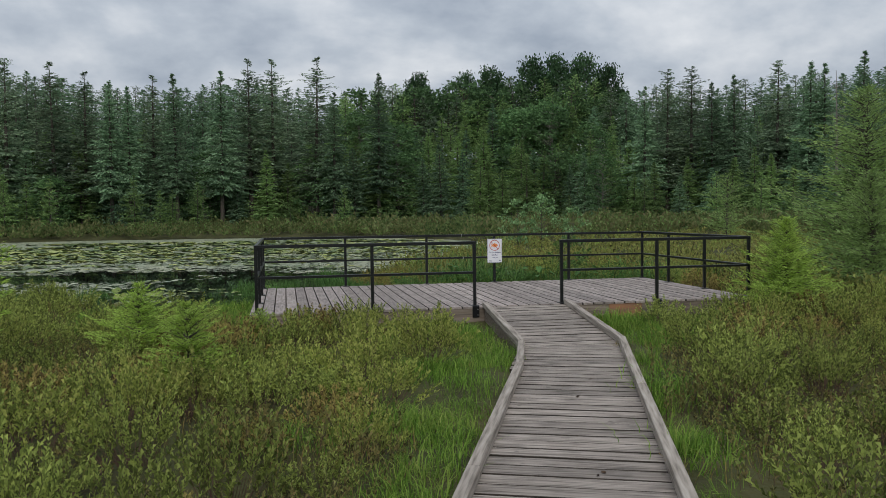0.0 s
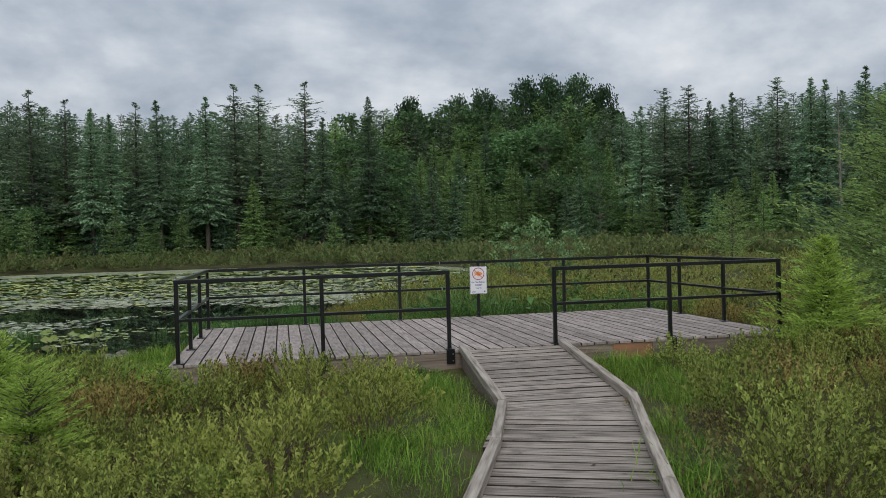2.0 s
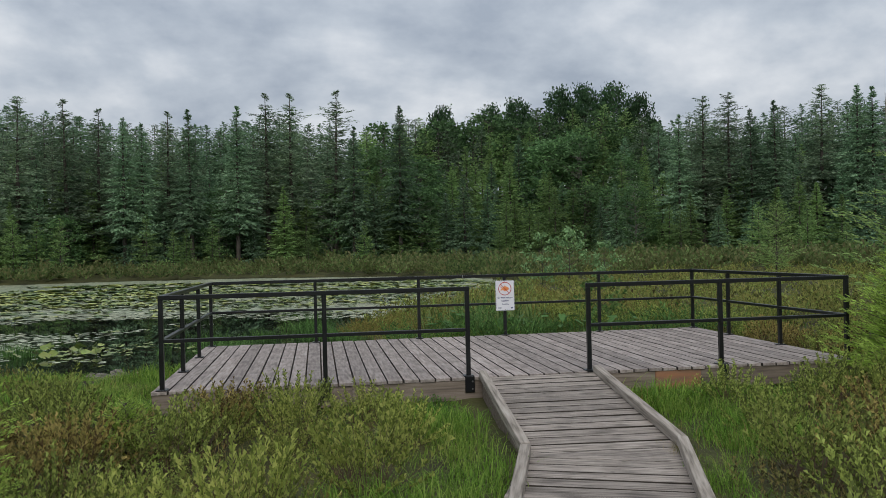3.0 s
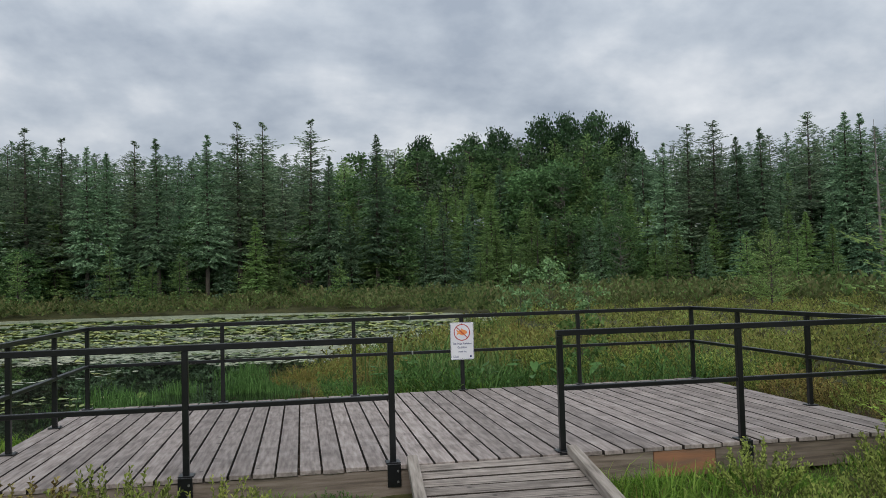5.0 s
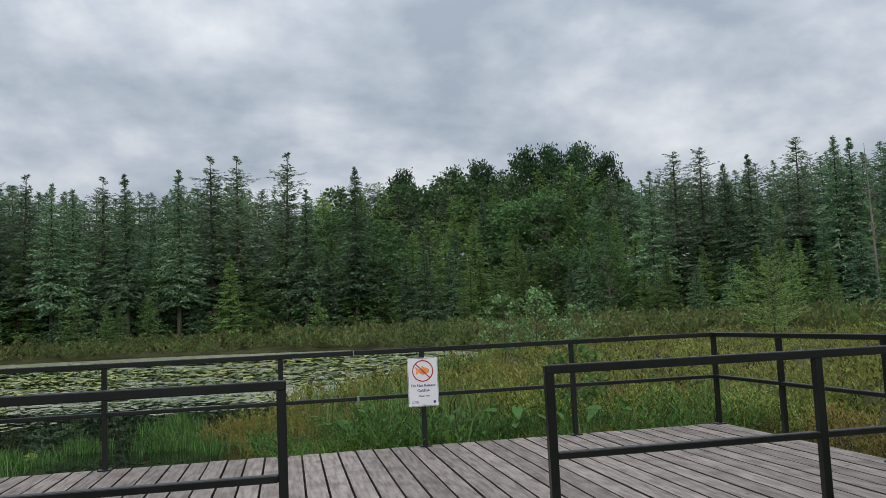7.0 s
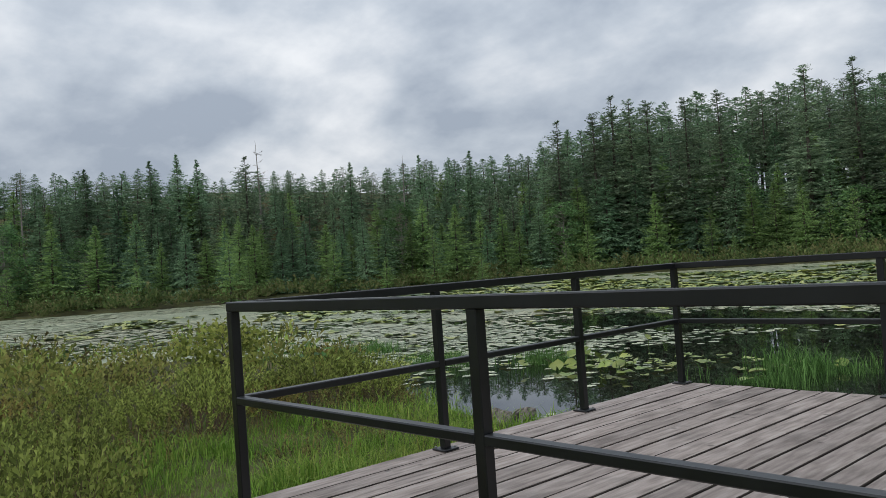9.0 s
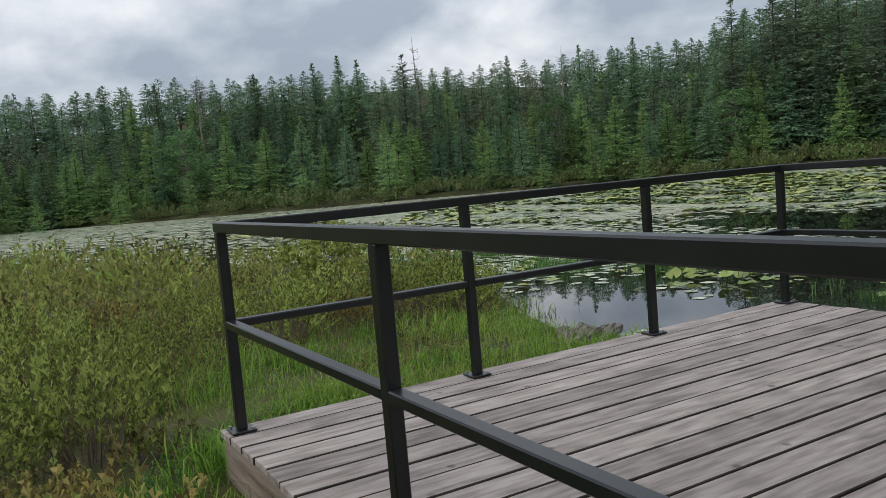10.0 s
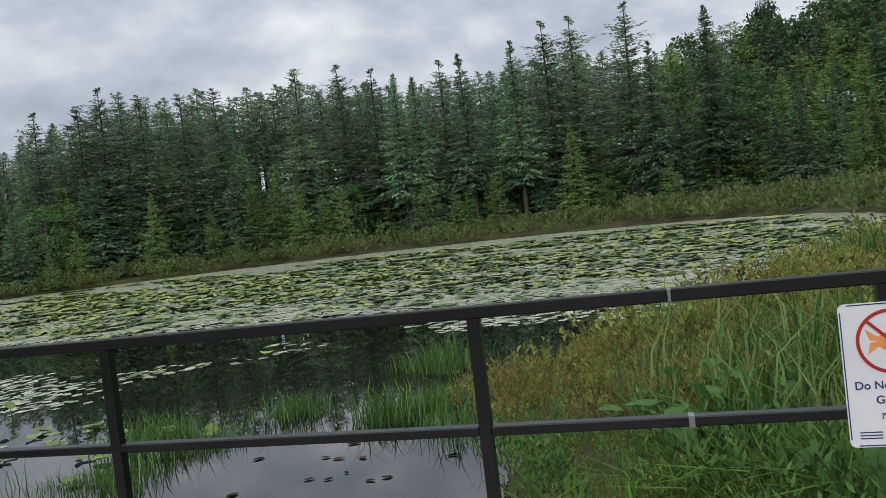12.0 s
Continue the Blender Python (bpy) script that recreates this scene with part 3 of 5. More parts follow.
# ---- trees ----
def leaf_quads(base, way, length, width, lift, rng, flat=9.0):
    """Flat sprays: one kite of two triangles for each base point."""
    n = len(base)
    side = np.cross(way, rng.normal(0, 1, (n, 3)) * min(flat, 1.0) + np.array([0, 0, 1.0]) * (flat < 1.0))
    side /= np.linalg.norm(side, axis=1)[:, None] + 1e-9
    L, W = np.asarray(length).reshape(-1, 1), np.asarray(width).reshape(-1, 1)
    mid = base + way * L * 0.45
    tip = base + way * L + np.array([0, 0, 1.0]) * np.asarray(lift).reshape(-1, 1)
    v = np.stack([base, mid + side * W / 2, tip, mid - side * W / 2], 1).reshape(-1, 3)
    i = np.arange(n)[:, None] * 4
    t = np.concatenate([i + [0, 1, 2], i + [0, 2, 3]], 1).reshape(-1, 3)
    return v, t


def needle_twigs(base, way, length, width, rng, blunt=False):
    """Thin pointed twigs, or blunt little leaves, of one triangle each."""
    n = len(base)
    side = np.cross(way, rng.normal(0, 1, (n, 3)))
    side /= np.linalg.norm(side, axis=1)[:, None] + 1e-9
    L, W = np.asarray(length).reshape(-1, 1), np.asarray(width).reshape(-1, 1)
    if blunt:
        v = np.stack([base, base + way * L * 0.75 + side * W / 2, base + way * L - side * W / 2], 1).reshape(-1, 3)
    else:
        v = np.stack([base + side * W / 2, base - side * W / 2, base + way * L], 1).reshape(-1, 3)
    return v, np.arange(3 * n).reshape(-1, 3)


def sticks(a, b, r, sides=3, end=0.0):
    """Thin prisms from points a to points b, tapering to a point or to a share of their width."""
    a, b = np.asarray(a, float), np.asarray(b, float)
    n = len(a)
    d = b - a
    d = d / (np.linalg.norm(d, axis=1)[:, None] + 1e-9)
    u = np.cross(d, np.where(np.abs(d[:, 2:3]) > 0.9, [[1.0, 0, 0]], [[0, 0, 1.0]]))
    u /= np.linalg.norm(u, axis=1)[:, None] + 1e-9
    w = np.cross(d, u)
    r = np.broadcast_to(np.asarray(r, float).reshape(-1, 1), (n, 1))
    ring_a = [a + (u * math.cos(6.28318 * k / sides) + w * math.sin(6.28318 * k / sides)) * r for k in range(sides)]
    if not end:
        v = np.stack(ring_a + [b], 1).reshape(-1, 3)
        i = np.arange(n)[:, None] * (sides + 1)
        return v, np.concatenate([i + [k, (k + 1) % sides, sides] for k in range(sides)], 1).reshape(-1, 3)
    ring_b = [b + (p - a) * end for p in ring_a]
    v = np.stack(ring_a + ring_b, 1).reshape(-1, 3)
    i = np.arange(n)[:, None] * (2 * sides)
    t = []
    for k in range(sides):
        q = (k + 1) % sides
        t += [i + [k, q, sides + q], i + [k, sides + q, sides + k]]
    return v, np.concatenate(t, 1).reshape(-1, 3)


def limbed_trunk(points, radii, roots, tips, limb, bark, tree):
    """Trunk and limbs as one woody mesh."""
    pieces = [sticks([a], [b], r, 7, e / r) for a, b, r, e in zip(points, points[1:], radii, radii[1:])]
    pieces.append(sticks(roots, tips, limb))
    mesh_from("trunk", *joined(pieces), bark, tree)


def conifer(name, height, radius, needles, seed, label, whorls=36, per=7, sprays=5, droop=0.25, bare=0.05, ragged=0.25, spray=0.5, power=0.9, trunk=0.012, bark=None, thin_top=0.0, hang=0.45, keep_limb=3, inner=0.15, slim=(0.36, 0.58), up=0.45, fan=0.28, tier=1.3):
    """A conifer: tapered trunk, whorls of drooping limbs, each hung with many small sprays of needles."""
    rng = np.random.RandomState(seed)
    tree = empty(name, (0, 0, 0), label=label, category="tree")
    lean = rng.uniform(-0.02, 0.02, 2) * height
    r0 = height * trunk
    roots, tips, base, way, length, width = [], [], [], [], [], []
    side_bias = rng.uniform(0.85, 1.2, 8)
    for k in range(whorls):
        f0 = (k + rng.uniform(0, 1)) / whorls
        n = max(3, int(round(per * (1 - thin_top * f0 * rng.rand()))))
        a0 = rng.uniform(0, 6.28)
        gap = 1 - ragged * rng.rand()
        for j in range(n):
            f = min(0.995, max(0.0, f0 + rng.normal(0, tier) / whorls))
            if rng.rand() < thin_top * 0.5 * f:
                continue
            z = height * (bare + (0.99 - bare) * f)
            reach = radius * (1 - f) ** power * gap + 0.012 * height * (1 - f) + 0.04
            if f < 0.10:
                reach *= 0.65 + 3.5 * f
            a = a0 + 6.28318 * j / n + rng.normal(0, 0.35)
            L = reach * rng.uniform(0.5, 1.2) * side_bias[int(a / 6.28318 * 8) % 8]
            slope = -droop * (1 - f) + up * f * f + rng.normal(0, 0.10)
            root = np.array([lean[0] * f, lean[1] * f, z])
            d = np.array([math.cos(a), math.sin(a), slope])
            d /= np.linalg.norm(d)
            roots.append(root)
            tips.append(root + d * L)
            m = max(3, int(round(sprays * min(1.0, 0.35 + L / radius))))
            cross = np.array([-math.sin(a), math.cos(a), 0.0])
            for q in range(m):
                u = inner + (1 - inner) * (q + rng.rand()) / m
                turn = (1 if q % 2 else -1) * rng.uniform(0.2, 1.0) * (1.15 - 0.7 * u)
                w = d * rng.uniform(0.6, 1.0) + cross * turn + np.array([0, 0, -hang * rng.uniform(0.2, 1.3) * (1 - f)]) + rng.normal(0, 0.16, 3)
                base.append(root + d * L * u * 0.95 + cross * (L * fan * rng.uniform(-1, 1) * (1.1 - u)) + np.array([0, 0, rng.normal(0, 0.16) * spray]))
                way.append(w / np.linalg.norm(w))
                s = spray * (0.45 + 0.55 * (1 - f)) * rng.uniform(0.55, 1.3) * (1.15 - 0.35 * u)
                length.append(s)
                width.append(s * rng.uniform(*slim))
    # the leading shoot
    for q in range(9):
        base.append(np.array([lean[0], lean[1], height * (0.94 + 0.006 * q)]))
        w = np.array([rng.normal(0, 0.5), rng.normal(0, 0.5), 0.9])
        way.append(w / np.linalg.norm(w))
        length.append(spray * 0.45)
        width.append(spray * 0.12)
    limbed_trunk([(0, 0, -0.3), (lean[0] * 0.5, lean[1] * 0.5, height * 0.5), (lean[0], lean[1], height * 0.985)], [r0, r0 * 0.6, r0 * 0.08], roots[::keep_limb], tips[::keep_limb], height * 0.0014 + 0.006, bark or M_BARK, tree)
    v, t = needle_twigs(np.array(base), np.array(way), length, width, rng)
    mesh_from("crown", v, t, needles, tree)
    return tree


def broadleaf(name, height, radius, leaves, seed, label, clumps=60, per=26, leaf=0.28, start=0.3, trunk=0.014, bark=None, stems=1, upright=0.6):
    """A leafy tree: trunk, forking limbs and leaf clumps scattered round the limb ends."""
    rng = np.random.RandomState(seed)
    tree = empty(name, (0, 0, 0), label=label, category="tree")
    r0 = height * trunk
    roots, tips = [], []
    base, way = [], []
    for k in range(clumps):
        f = start + (0.97 - start) * rng.rand() ** 0.8
        prof = math.sin(math.pi * min(1.0, (f - start * 0.5) / (1.02 - start * 0.5))) ** 0.7
        a = rng.uniform(0, 6.28)
        R = radius * prof * math.sqrt(rng.uniform(0.15, 1.0))
        tip = np.array([R * math.cos(a), R * math.sin(a), height * f])
        root = np.array([0, 0, max(0.1, height * f - R * upright)])
        roots.append(root)
        tips.append(tip)
        size = radius * rng.uniform(0.16, 0.30)
        pts = tip + np.clip(rng.normal(0, 1, (per, 3)), -1.25, 1.25) * size * np.array([0.62, 0.62, 0.45])
        base.append(pts)
        w = rng.normal(0, 1, (per, 3)) + np.array([0, 0, -0.2])
        way.append(w / np.linalg.norm(w, axis=1)[:, None])
    for q in range(stems - 1):
        roots.append(np.array([rng.normal(0, 0.1) * radius, rng.normal(0, 0.1) * radius, -0.2]))
        tips.append(np.array([rng.normal(0, 0.3) * radius, rng.normal(0, 0.3) * radius, height * 0.9]))
    limbed_trunk([(0, 0, -0.3), (0.01 * height, 0, height * 0.55), (0.0, 0.01 * height, height * 0.93)], [r0, r0 * 0.55, r0 * 0.12], roots, tips, height * 0.0025 + 0.004, bark or M_BARK, tree)
    base, way = np.concatenate(base), np.concatenate(way)
    L = leaf * rng.uniform(0.6, 1.3, len(base))
    v, t = leaf_quads(base, way, L, L * 0.7, L * 0, rng)
    mesh_from("crown", v, t, leaves, tree)
    return tree


def snag(name, height, seed, label):
    """A dead, nearly bare tree with broken limbs."""
    rng = np.random.RandomState(seed)
    tree = empty(name, (0, 0, 0), label=label, category="tree")
    a, b = [], []
    for k in range(46):
        f = rng.uniform(0.2, 0.97)
        ang, L = rng.uniform(0, 6.28), height * 0.17 * (1.15 - f) * rng.uniform(0.4, 1.2)
        p = np.array([0.1 * min(1, f / 0.6), 0, height * f])
        q = p + np.array([math.cos(ang) * L, math.sin(ang) * L, L * rng.uniform(-0.2, 0.5)])
        a.append(p)
        b.append(q)
        for _ in range(2):
            u = rng.uniform(0.4, 0.9)
            m = p + (q - p) * u
            a.append(m)
            b.append(m + rng.normal(0, 0.3, 3) * L)
    limbed_trunk([(0, 0, -0.3), (0.1, 0, height * 0.6), (0, 0.1, height)], [height * 0.011, height * 0.006, height * 0.001], a, b, 0.028, M_PALE, tree)
    return tree


SPRUCES = [conifer("spruce", 12, 2.6, M_SPRUCE, 11, "dark green dense spruce at the forest edge", 44, 8, 19, 0.42, 0.03, 0.3, 0.40, 0.8),
           conifer("spruce", 12, 2.1, M_SPRUCE, 12, "narrow dark spruce in the forest", 46, 8, 17, 0.36, 0.03, 0.35, 0.37, 0.75),
           conifer("spruce", 12, 3.0, M_SPRUCE2, 13, "blue-green spruce with drooping limbs", 42, 8, 20, 0.5, 0.02, 0.4, 0.42, 0.85),
           conifer("spruce", 12, 2.5, M_SPRUCE, 14, "dark uneven spruce with thin patches", 36, 8, 20, 0.32, 0.08, 0.5, 0.40, 0.7, thin_top=0.2)]
LARCHES = [conifer("larch", 12, 3.2, M_LARCH, 21, "soft light green larch at the forest edge", 42, 8, 16, 0.10, 0.04, 0.45, 0.42, 0.9, thin_top=0.1, hang=0.3, inner=0.1),
           conifer("larch", 12, 2.6, M_LARCH_DARK, 22, "tall old larch with a ragged open crown", 34, 7, 17, 0.10, 0.12, 0.6, 0.40, 0.42, thin_top=0.2, hang=0.35, inner=0.08, up=0.2),
           conifer("larch", 12, 2.2, M_LARCH_DARK, 23, "tall thin larch with sparse limbs", 32, 7, 16, 0.05, 0.16, 0.65, 0.38, 0.36, thin_top=0.25, hang=0.35, inner=0.08, up=0.25),
           conifer("larch", 12, 3.6, M_LARCH, 24, "broad light green larch at the forest edge", 42, 8, 16, 0.2, 0.03, 0.5, 0.45, 0.95, hang=0.35, inner=0.1)]
BROADS = [broadleaf("birch", 12, 2.8, M_BROAD, 31, "mid-green leafy birch in the forest", 110, 36, 0.26, 0.06, bark=M_PALE, trunk=0.008),
          broadleaf("poplar", 12, 3.2, M_BROAD, 32, "bright green leafy poplar in the forest", 120, 36, 0.27, 0.05),
          broadleaf("maple", 12, 3.6, M_BROAD_DARK, 33, "dark round-crowned broadleaf tree on the rise", 150, 40, 0.32, 0.25)]
SKY_SPRUCES = [conifer("spruce", 12, 2.2, M_SPRUCE, 16 + k, "tall dark spruce rising above the forest", 42, 8, 24, 0.3, 0.25, 0.45, 0.28, 0.72, inner=0.08, fan=0.35) for k in range(2)]
SKY_LARCHES = [conifer("larch", 12, 2.1, M_LARCH_DARK, 28 + k, "tall old larch with a ragged crown above the forest", 34, 8, 30, 0.05, 0.25, 0.7, 0.25, 0.42, thin_top=0.25, hang=0.3, inner=0.06, up=0.3, fan=0.4) for k in range(2)]
SNAG = snag("dead_tree", 12, 41, "bare grey dead tree standing above the forest")

KEEP = {}


def plant(kind, x, y, height, spin, wide=1.0, group=""):
    """Sets a tree of a kind at a place; the first one is the built one itself."""
    s = height / 12
    z = float(ground_height(x, y)) - 0.05
    m = Matrix.Translation((x, y, z)) @ Matrix.Rotation(spin, 4, "Z")
    if kind.name not in KEEP:
        KEEP[kind.name] = True
        ob = kind
        ob.matrix_basis = m
        first = True
    else:
        ob, first = copy_thing(kind, m), False
    ob.matrix_basis = m @ Matrix.Diagonal((s * wide, s * wide, s, 1))
    if group:
        ob["group"] = group
    return ob


EYE1, EYE2 = (0.33, 0.0, 1.48), (2.8, 8.4, 1.18)


def by_sight(kind, eye, az, el, dist, wide=1.0):
    a = radians(az)
    x, y = eye[0] - dist * math.sin(a), eye[1] + dist * math.cos(a)
    top = eye[2] + dist * math.tan(radians(el))
    plant(kind, x, y, top - float(ground_height(x, y)), az * 7.7, wide, "forest round the pond")


# single trees that stand out against the sky: (bearing, elevation of the top)
for az, el in ((3.1, 11.2), (1.5, 11.2), (-1.5, 11.5), (9.7, 9.8), (18.8, 10.4), (15.9, 10.4), (-27.2, 10.1), (-28.8, 10.2), (-34.4, 10.2), (14.1, 9.9)):
    by_sight(SKY_LARCHES[int(az * 10) % 2], EYE1, az, el, 78, 1.4)
for az, el in ((12.5, 9.3), (5.2, 10.3), (8.2, 10.0), (-6.1, 10.4), (-31.8, 9.4), (-36.5, 9.9), (-37.4, 9.7), (-39.6, 10.3), (-2.8, 9.0), (11.3, 9.0), (-25.6, 9.0), (-30.3, 9.0)):
    by_sight(SKY_SPRUCES[int(abs(az) * 10) % 2], EYE1, az, el, 76, 1.25)
for az, el in ((-9.2, 10.2), (-12.7, 10.2), (-14.6, 10.6), (-17.6, 11.2), (-19.4, 11.3), (-21.3, 11.3), (-23.0, 10.5)):
    by_sight(BROADS[2], EYE1, az, el, 98, 0.62)
for az, el in ((78.4, 7.7), (71.9, 8.1), (67.8, 8.6), (66.1, 9.0), (54.3, 8.0), (49.2, 8.2), (45.6, 8.3), (64.8, 8.6)):
    by_sight(SKY_SPRUCES[int(az * 10) % 2], EYE2, az, el, 74, 1.25)
for az, el in ((39.4, 9.9), (35.4, 11.3), (32.9, 10.7), (34.2, 10.9), (28.1, 10.8), (36.8, 10.2), (61.6, 8.8), (30.4, 10.6)):
    by_sight(SKY_LARCHES[int(az) % 2], EYE2, az, el, 70, 1.4)
for az, el in ((60.7, 9.8), (75.7, 8.1), (50.5, 8.2), (-38.2, 9.2)):
    by_sight(SNAG, EYE2 if az > 0 else EYE1, az, el, 72, 1.0)

SKY_AZ = [-60, -45, -39, -34, -29, -25, -22, -18, -12, -6, -2.5, 3, 9, 13, 19, 28, 34, 40, 45, 55, 60, 67, 75, 82, 95, 120]
SKY_EL = [10.5, 10, 9.6, 9.4, 9.3, 9.2, 10.5, 10.5, 10, 9.9, 9.2, 10.2, 9.4, 9.3, 10.0, 10.2, 9.4, 7.4, 7.5, 7.4, 7.4, 8.0, 7.9, 7.4, 7.2, 7.2]
rt = random.Random(8)
DEEP = {"spruce": [], "larch": [], "green": [], "broad": []}
for row in range(9):
    extra = 2.9 * row
    low = 0.27 + 0.085 * row
    high = min(1.02, low + 0.27)
    az = -56.0 + row * 0.7
    while az < 106:
        R = float(np.interp(az, EDGE_AZ, EDGE_R)) + extra + rt.uniform(-1.3, 1.3)
        el = float(np.interp(az, SKY_AZ, SKY_EL))
        a = radians(az)
        x, y = 1 - R * math.sin(a), 5 + R * math.cos(a)
        g = float(ground_height(x, y))
        top = 1.4 + R * math.tan(radians(el)) * rt.uniform(low, high) ** 0.9
        height = max(2.6, top - g)
        leafy_side = -24.5 < az < -3
        pick = rt.random()
        wide = rt.uniform(0.95, 1.4) * (1.4 if height < 5 else 1.25 if height < 9 else 1.1)
        spin = rt.uniform(0, 6.28)
        if row > 4:
            sort = "broad" if leafy_side and pick < 0.22 else "green" if leafy_side and pick < 0.75 else "larch" if pick > 0.78 else "spruce"
            DEEP[sort].append((x, y, g - 0.05, spin, height / 12, wide))
        else:
            if leafy_side and row > 0:
                kind = BROADS[1] if pick < 0.10 else BROADS[0] if pick < 0.24 else LARCHES[0] if pick < 0.62 else LARCHES[3] if pick < 0.90 else SPRUCES[2]
            elif row < 2:
                kind = LARCHES[0] if pick < 0.32 else LARCHES[3] if pick < 0.56 else SPRUCES[2] if pick < 0.72 else SPRUCES[0] if pick < 0.90 else BROADS[0]
            else:
                kind = SPRUCES[0] if pick < 0.2 else SPRUCES[1] if pick < 0.36 else SPRUCES[3] if pick < 0.48 else SPRUCES[2] if pick < 0.60 else LARCHES[1] if pick < 0.76 else LARCHES[2] if pick < 0.84 else LARCHES[0]
            plant(kind, x, y, height, spin, wide, "forest round the pond")
        az += math.degrees((2.3 if row < 5 else 1.9) / R) * rt.uniform(0.6, 1.4)

# small light green larches along the foot of the wood
EDGE_LARCHES = [conifer("larch", 12, 4.6, M_LARCH, 27 + k, "small light green larch at the foot of the wood", 24, 7, 20, 0.05, 0.03, 0.7, 0.55, 0.6, hang=0.2, inner=0.1, fan=0.45, tier=2.2) for k in range(2)]
az = -54.0
while az < 104:
    R = float(np.interp(az, EDGE_AZ, EDGE_R)) - rt.uniform(0.5, 4.0)
    x, y = 1 - R * math.sin(radians(az)), 5 + R * math.cos(radians(az))
    plant(EDGE_LARCHES[rt.randrange(2)], x, y, rt.uniform(2.0, 5.2), rt.uniform(0, 6.28), rt.uniform(0.9, 1.25), "forest round the pond")
    az += math.degrees(3.6 / R) * rt.uniform(0.3, 1.9)

# the woods behind the first rows, as four masses of many trees
deep_kinds = {"spruce": conifer("spruce", 12, 2.9, M_SPRUCE, 15, "dark", 26, 7, 12, 0.4, 0.45, 0.35, 0.44, 0.7, keep_limb=9),
              "larch": conifer("larch", 12, 2.8, M_LARCH_DARK, 25, "old", 22, 7, 14, 0.1, 0.45, 0.5, 0.38, 0.48, thin_top=0.2, keep_limb=7),
              "green": conifer("larch", 12, 3.0, M_LARCH, 26, "green", 24, 7, 14, 0.1, 0.45, 0.45, 0.40, 0.55, thin_top=0.1, keep_limb=7),
              "broad": broadleaf("birch", 12, 3.0, M_BROAD, 35, "green", 46, 20, 0.36, 0.42)}
for sort, tree in deep_kinds.items():
    spots = np.array(DEEP[sort])
    for ob in list(tree.children):
        me = ob.data
        V = np.empty(len(me.vertices) * 3)
        me.vertices.foreach_get("co", V)
        F = np.empty(len(me.loops), np.int32)
        me.loops.foreach_get("vertex_index", F)
        sc = np.stack([spots[:, 4] * spots[:, 5], spots[:, 4] * spots[:, 5], spots[:, 4]], 1)
        v, f = spread((V.reshape(-1, 3), F.reshape(-1, 3)), spots[:, :3], spots[:, 3], sc)
        crown = ob.name.startswith("crown")
        mass = mesh_from("far_woods" if crown else "far_trunks", v, f, me.materials[0])
        tagged(mass, {"spruce": "dense dark spruce woods behind the shore", "larch": "ragged old larches deep in the woods", "green": "soft green larches deep in the woods", "broad": "green leafy woods on the rise"}[sort] if crown else "grey trunks deep in the woods behind the shore", "forest", kind="stuff")
        bpy.data.objects.remove(ob)
    bpy.data.objects.remove(tree)


# ---- young larches, saplings and bushes near the platform ----
def young(x, y, height, radius, seed, label, needles=None, whorls=34, per=8, sprays=12, spray=0.17, bare=0.02, up=0.9, power=0.7):
    ob = conifer("young_larch", height, radius, needles or M_YOUNG, seed, label, whorls, per, sprays, -0.35, bare, 0.5, spray, power, trunk=0.012, hang=-0.05, keep_limb=1, inner=0.15, slim=(0.22, 0.36), up=up, fan=0.42)
    ob.location = (x, y, float(ground_height(x, y)))
    return ob


young(7.55, 9.3, 1.66, 1.15, 51, "bright green young larch bush beside the platform", None, 30, 10, 95, 0.08)
young(9.0, 11.2, 1.25, 0.6, 52, "small bright green young larch among the bog shrubs", None, 24, 9, 60, 0.075)
young(13.4, 14.6, 4.9, 3.7, 53, "large soft green larch standing in the bog", M_LARCH_NEAR, 40, 10, 64, 0.17, up=0.5)
young(16.4, 15.6, 5.6, 2.5, 54, "tall soft green larch standing in the bog", M_LARCH_NEAR, 38, 10, 56, 0.17, up=0.5)
young(10.7, 11.0, 2.6, 1.6, 55, "round green young larch in the bog", M_LARCH_NEAR, 30, 10, 64, 0.11)
young(21.5, 34.5, 3.6, 1.9, 56, "slender light green larch on the marsh", M_LARCH_NEAR, 17, 7, 36, 0.17, bare=0.15, power=0.5)
young(-4.0, 6.0, 2.75, 0.8, 57, "bright green young larch among the bog shrubs", None, 26, 9, 50, 0.085, bare=0.2)
young(-1.79, 5.9, 0.95, 1.0, 58, "low spreading light green larch seedling among the shrubs", None, 17, 9, 120, 0.06)
young(-2.6, 7.7, 0.95, 0.9, 59, "low light green larch seedling among the shrubs", None, 16, 9, 110, 0.06)
young(-1.1, 7.7, 0.65, 0.6, 60, "small light green larch seedling near the platform", None, 13, 8, 70, 0.05)


def sapling(x, y, height, radius, seed, label, leaves=None, clumps=26, per=22, leaf=0.12, stems=3):
    ob = broadleaf("sapling", height, radius, leaves or M_SAPLING, seed, label, clumps, per, leaf, 0.2, 0.008, M_BARK, stems)
    ob.location = (x, y, float(ground_height(x, y)))
    ob["category"] = "shrub"
    return ob


sapling(10.9, 32.5, 2.7, 0.95, 61, "silvery green sapling on the marsh")
sapling(9.6, 32.0, 2.5, 0.8, 62, "silvery green slender sapling on the marsh")
sapling(12.8, 33.5, 2.1, 0.7, 63, "light green low sapling on the marsh")
sapling(-6.9, 12.7, 0.95, 0.6, 64, "bright broad-leaved bush at the pond's edge", M_SHRUB_YELLOW, 60, 24, 0.07, 4)
sapling(6.4, 16.6, 1.2, 0.6, 65, "thin broad-leaved bush behind the platform", M_REED, 26, 20, 0.09, 3)

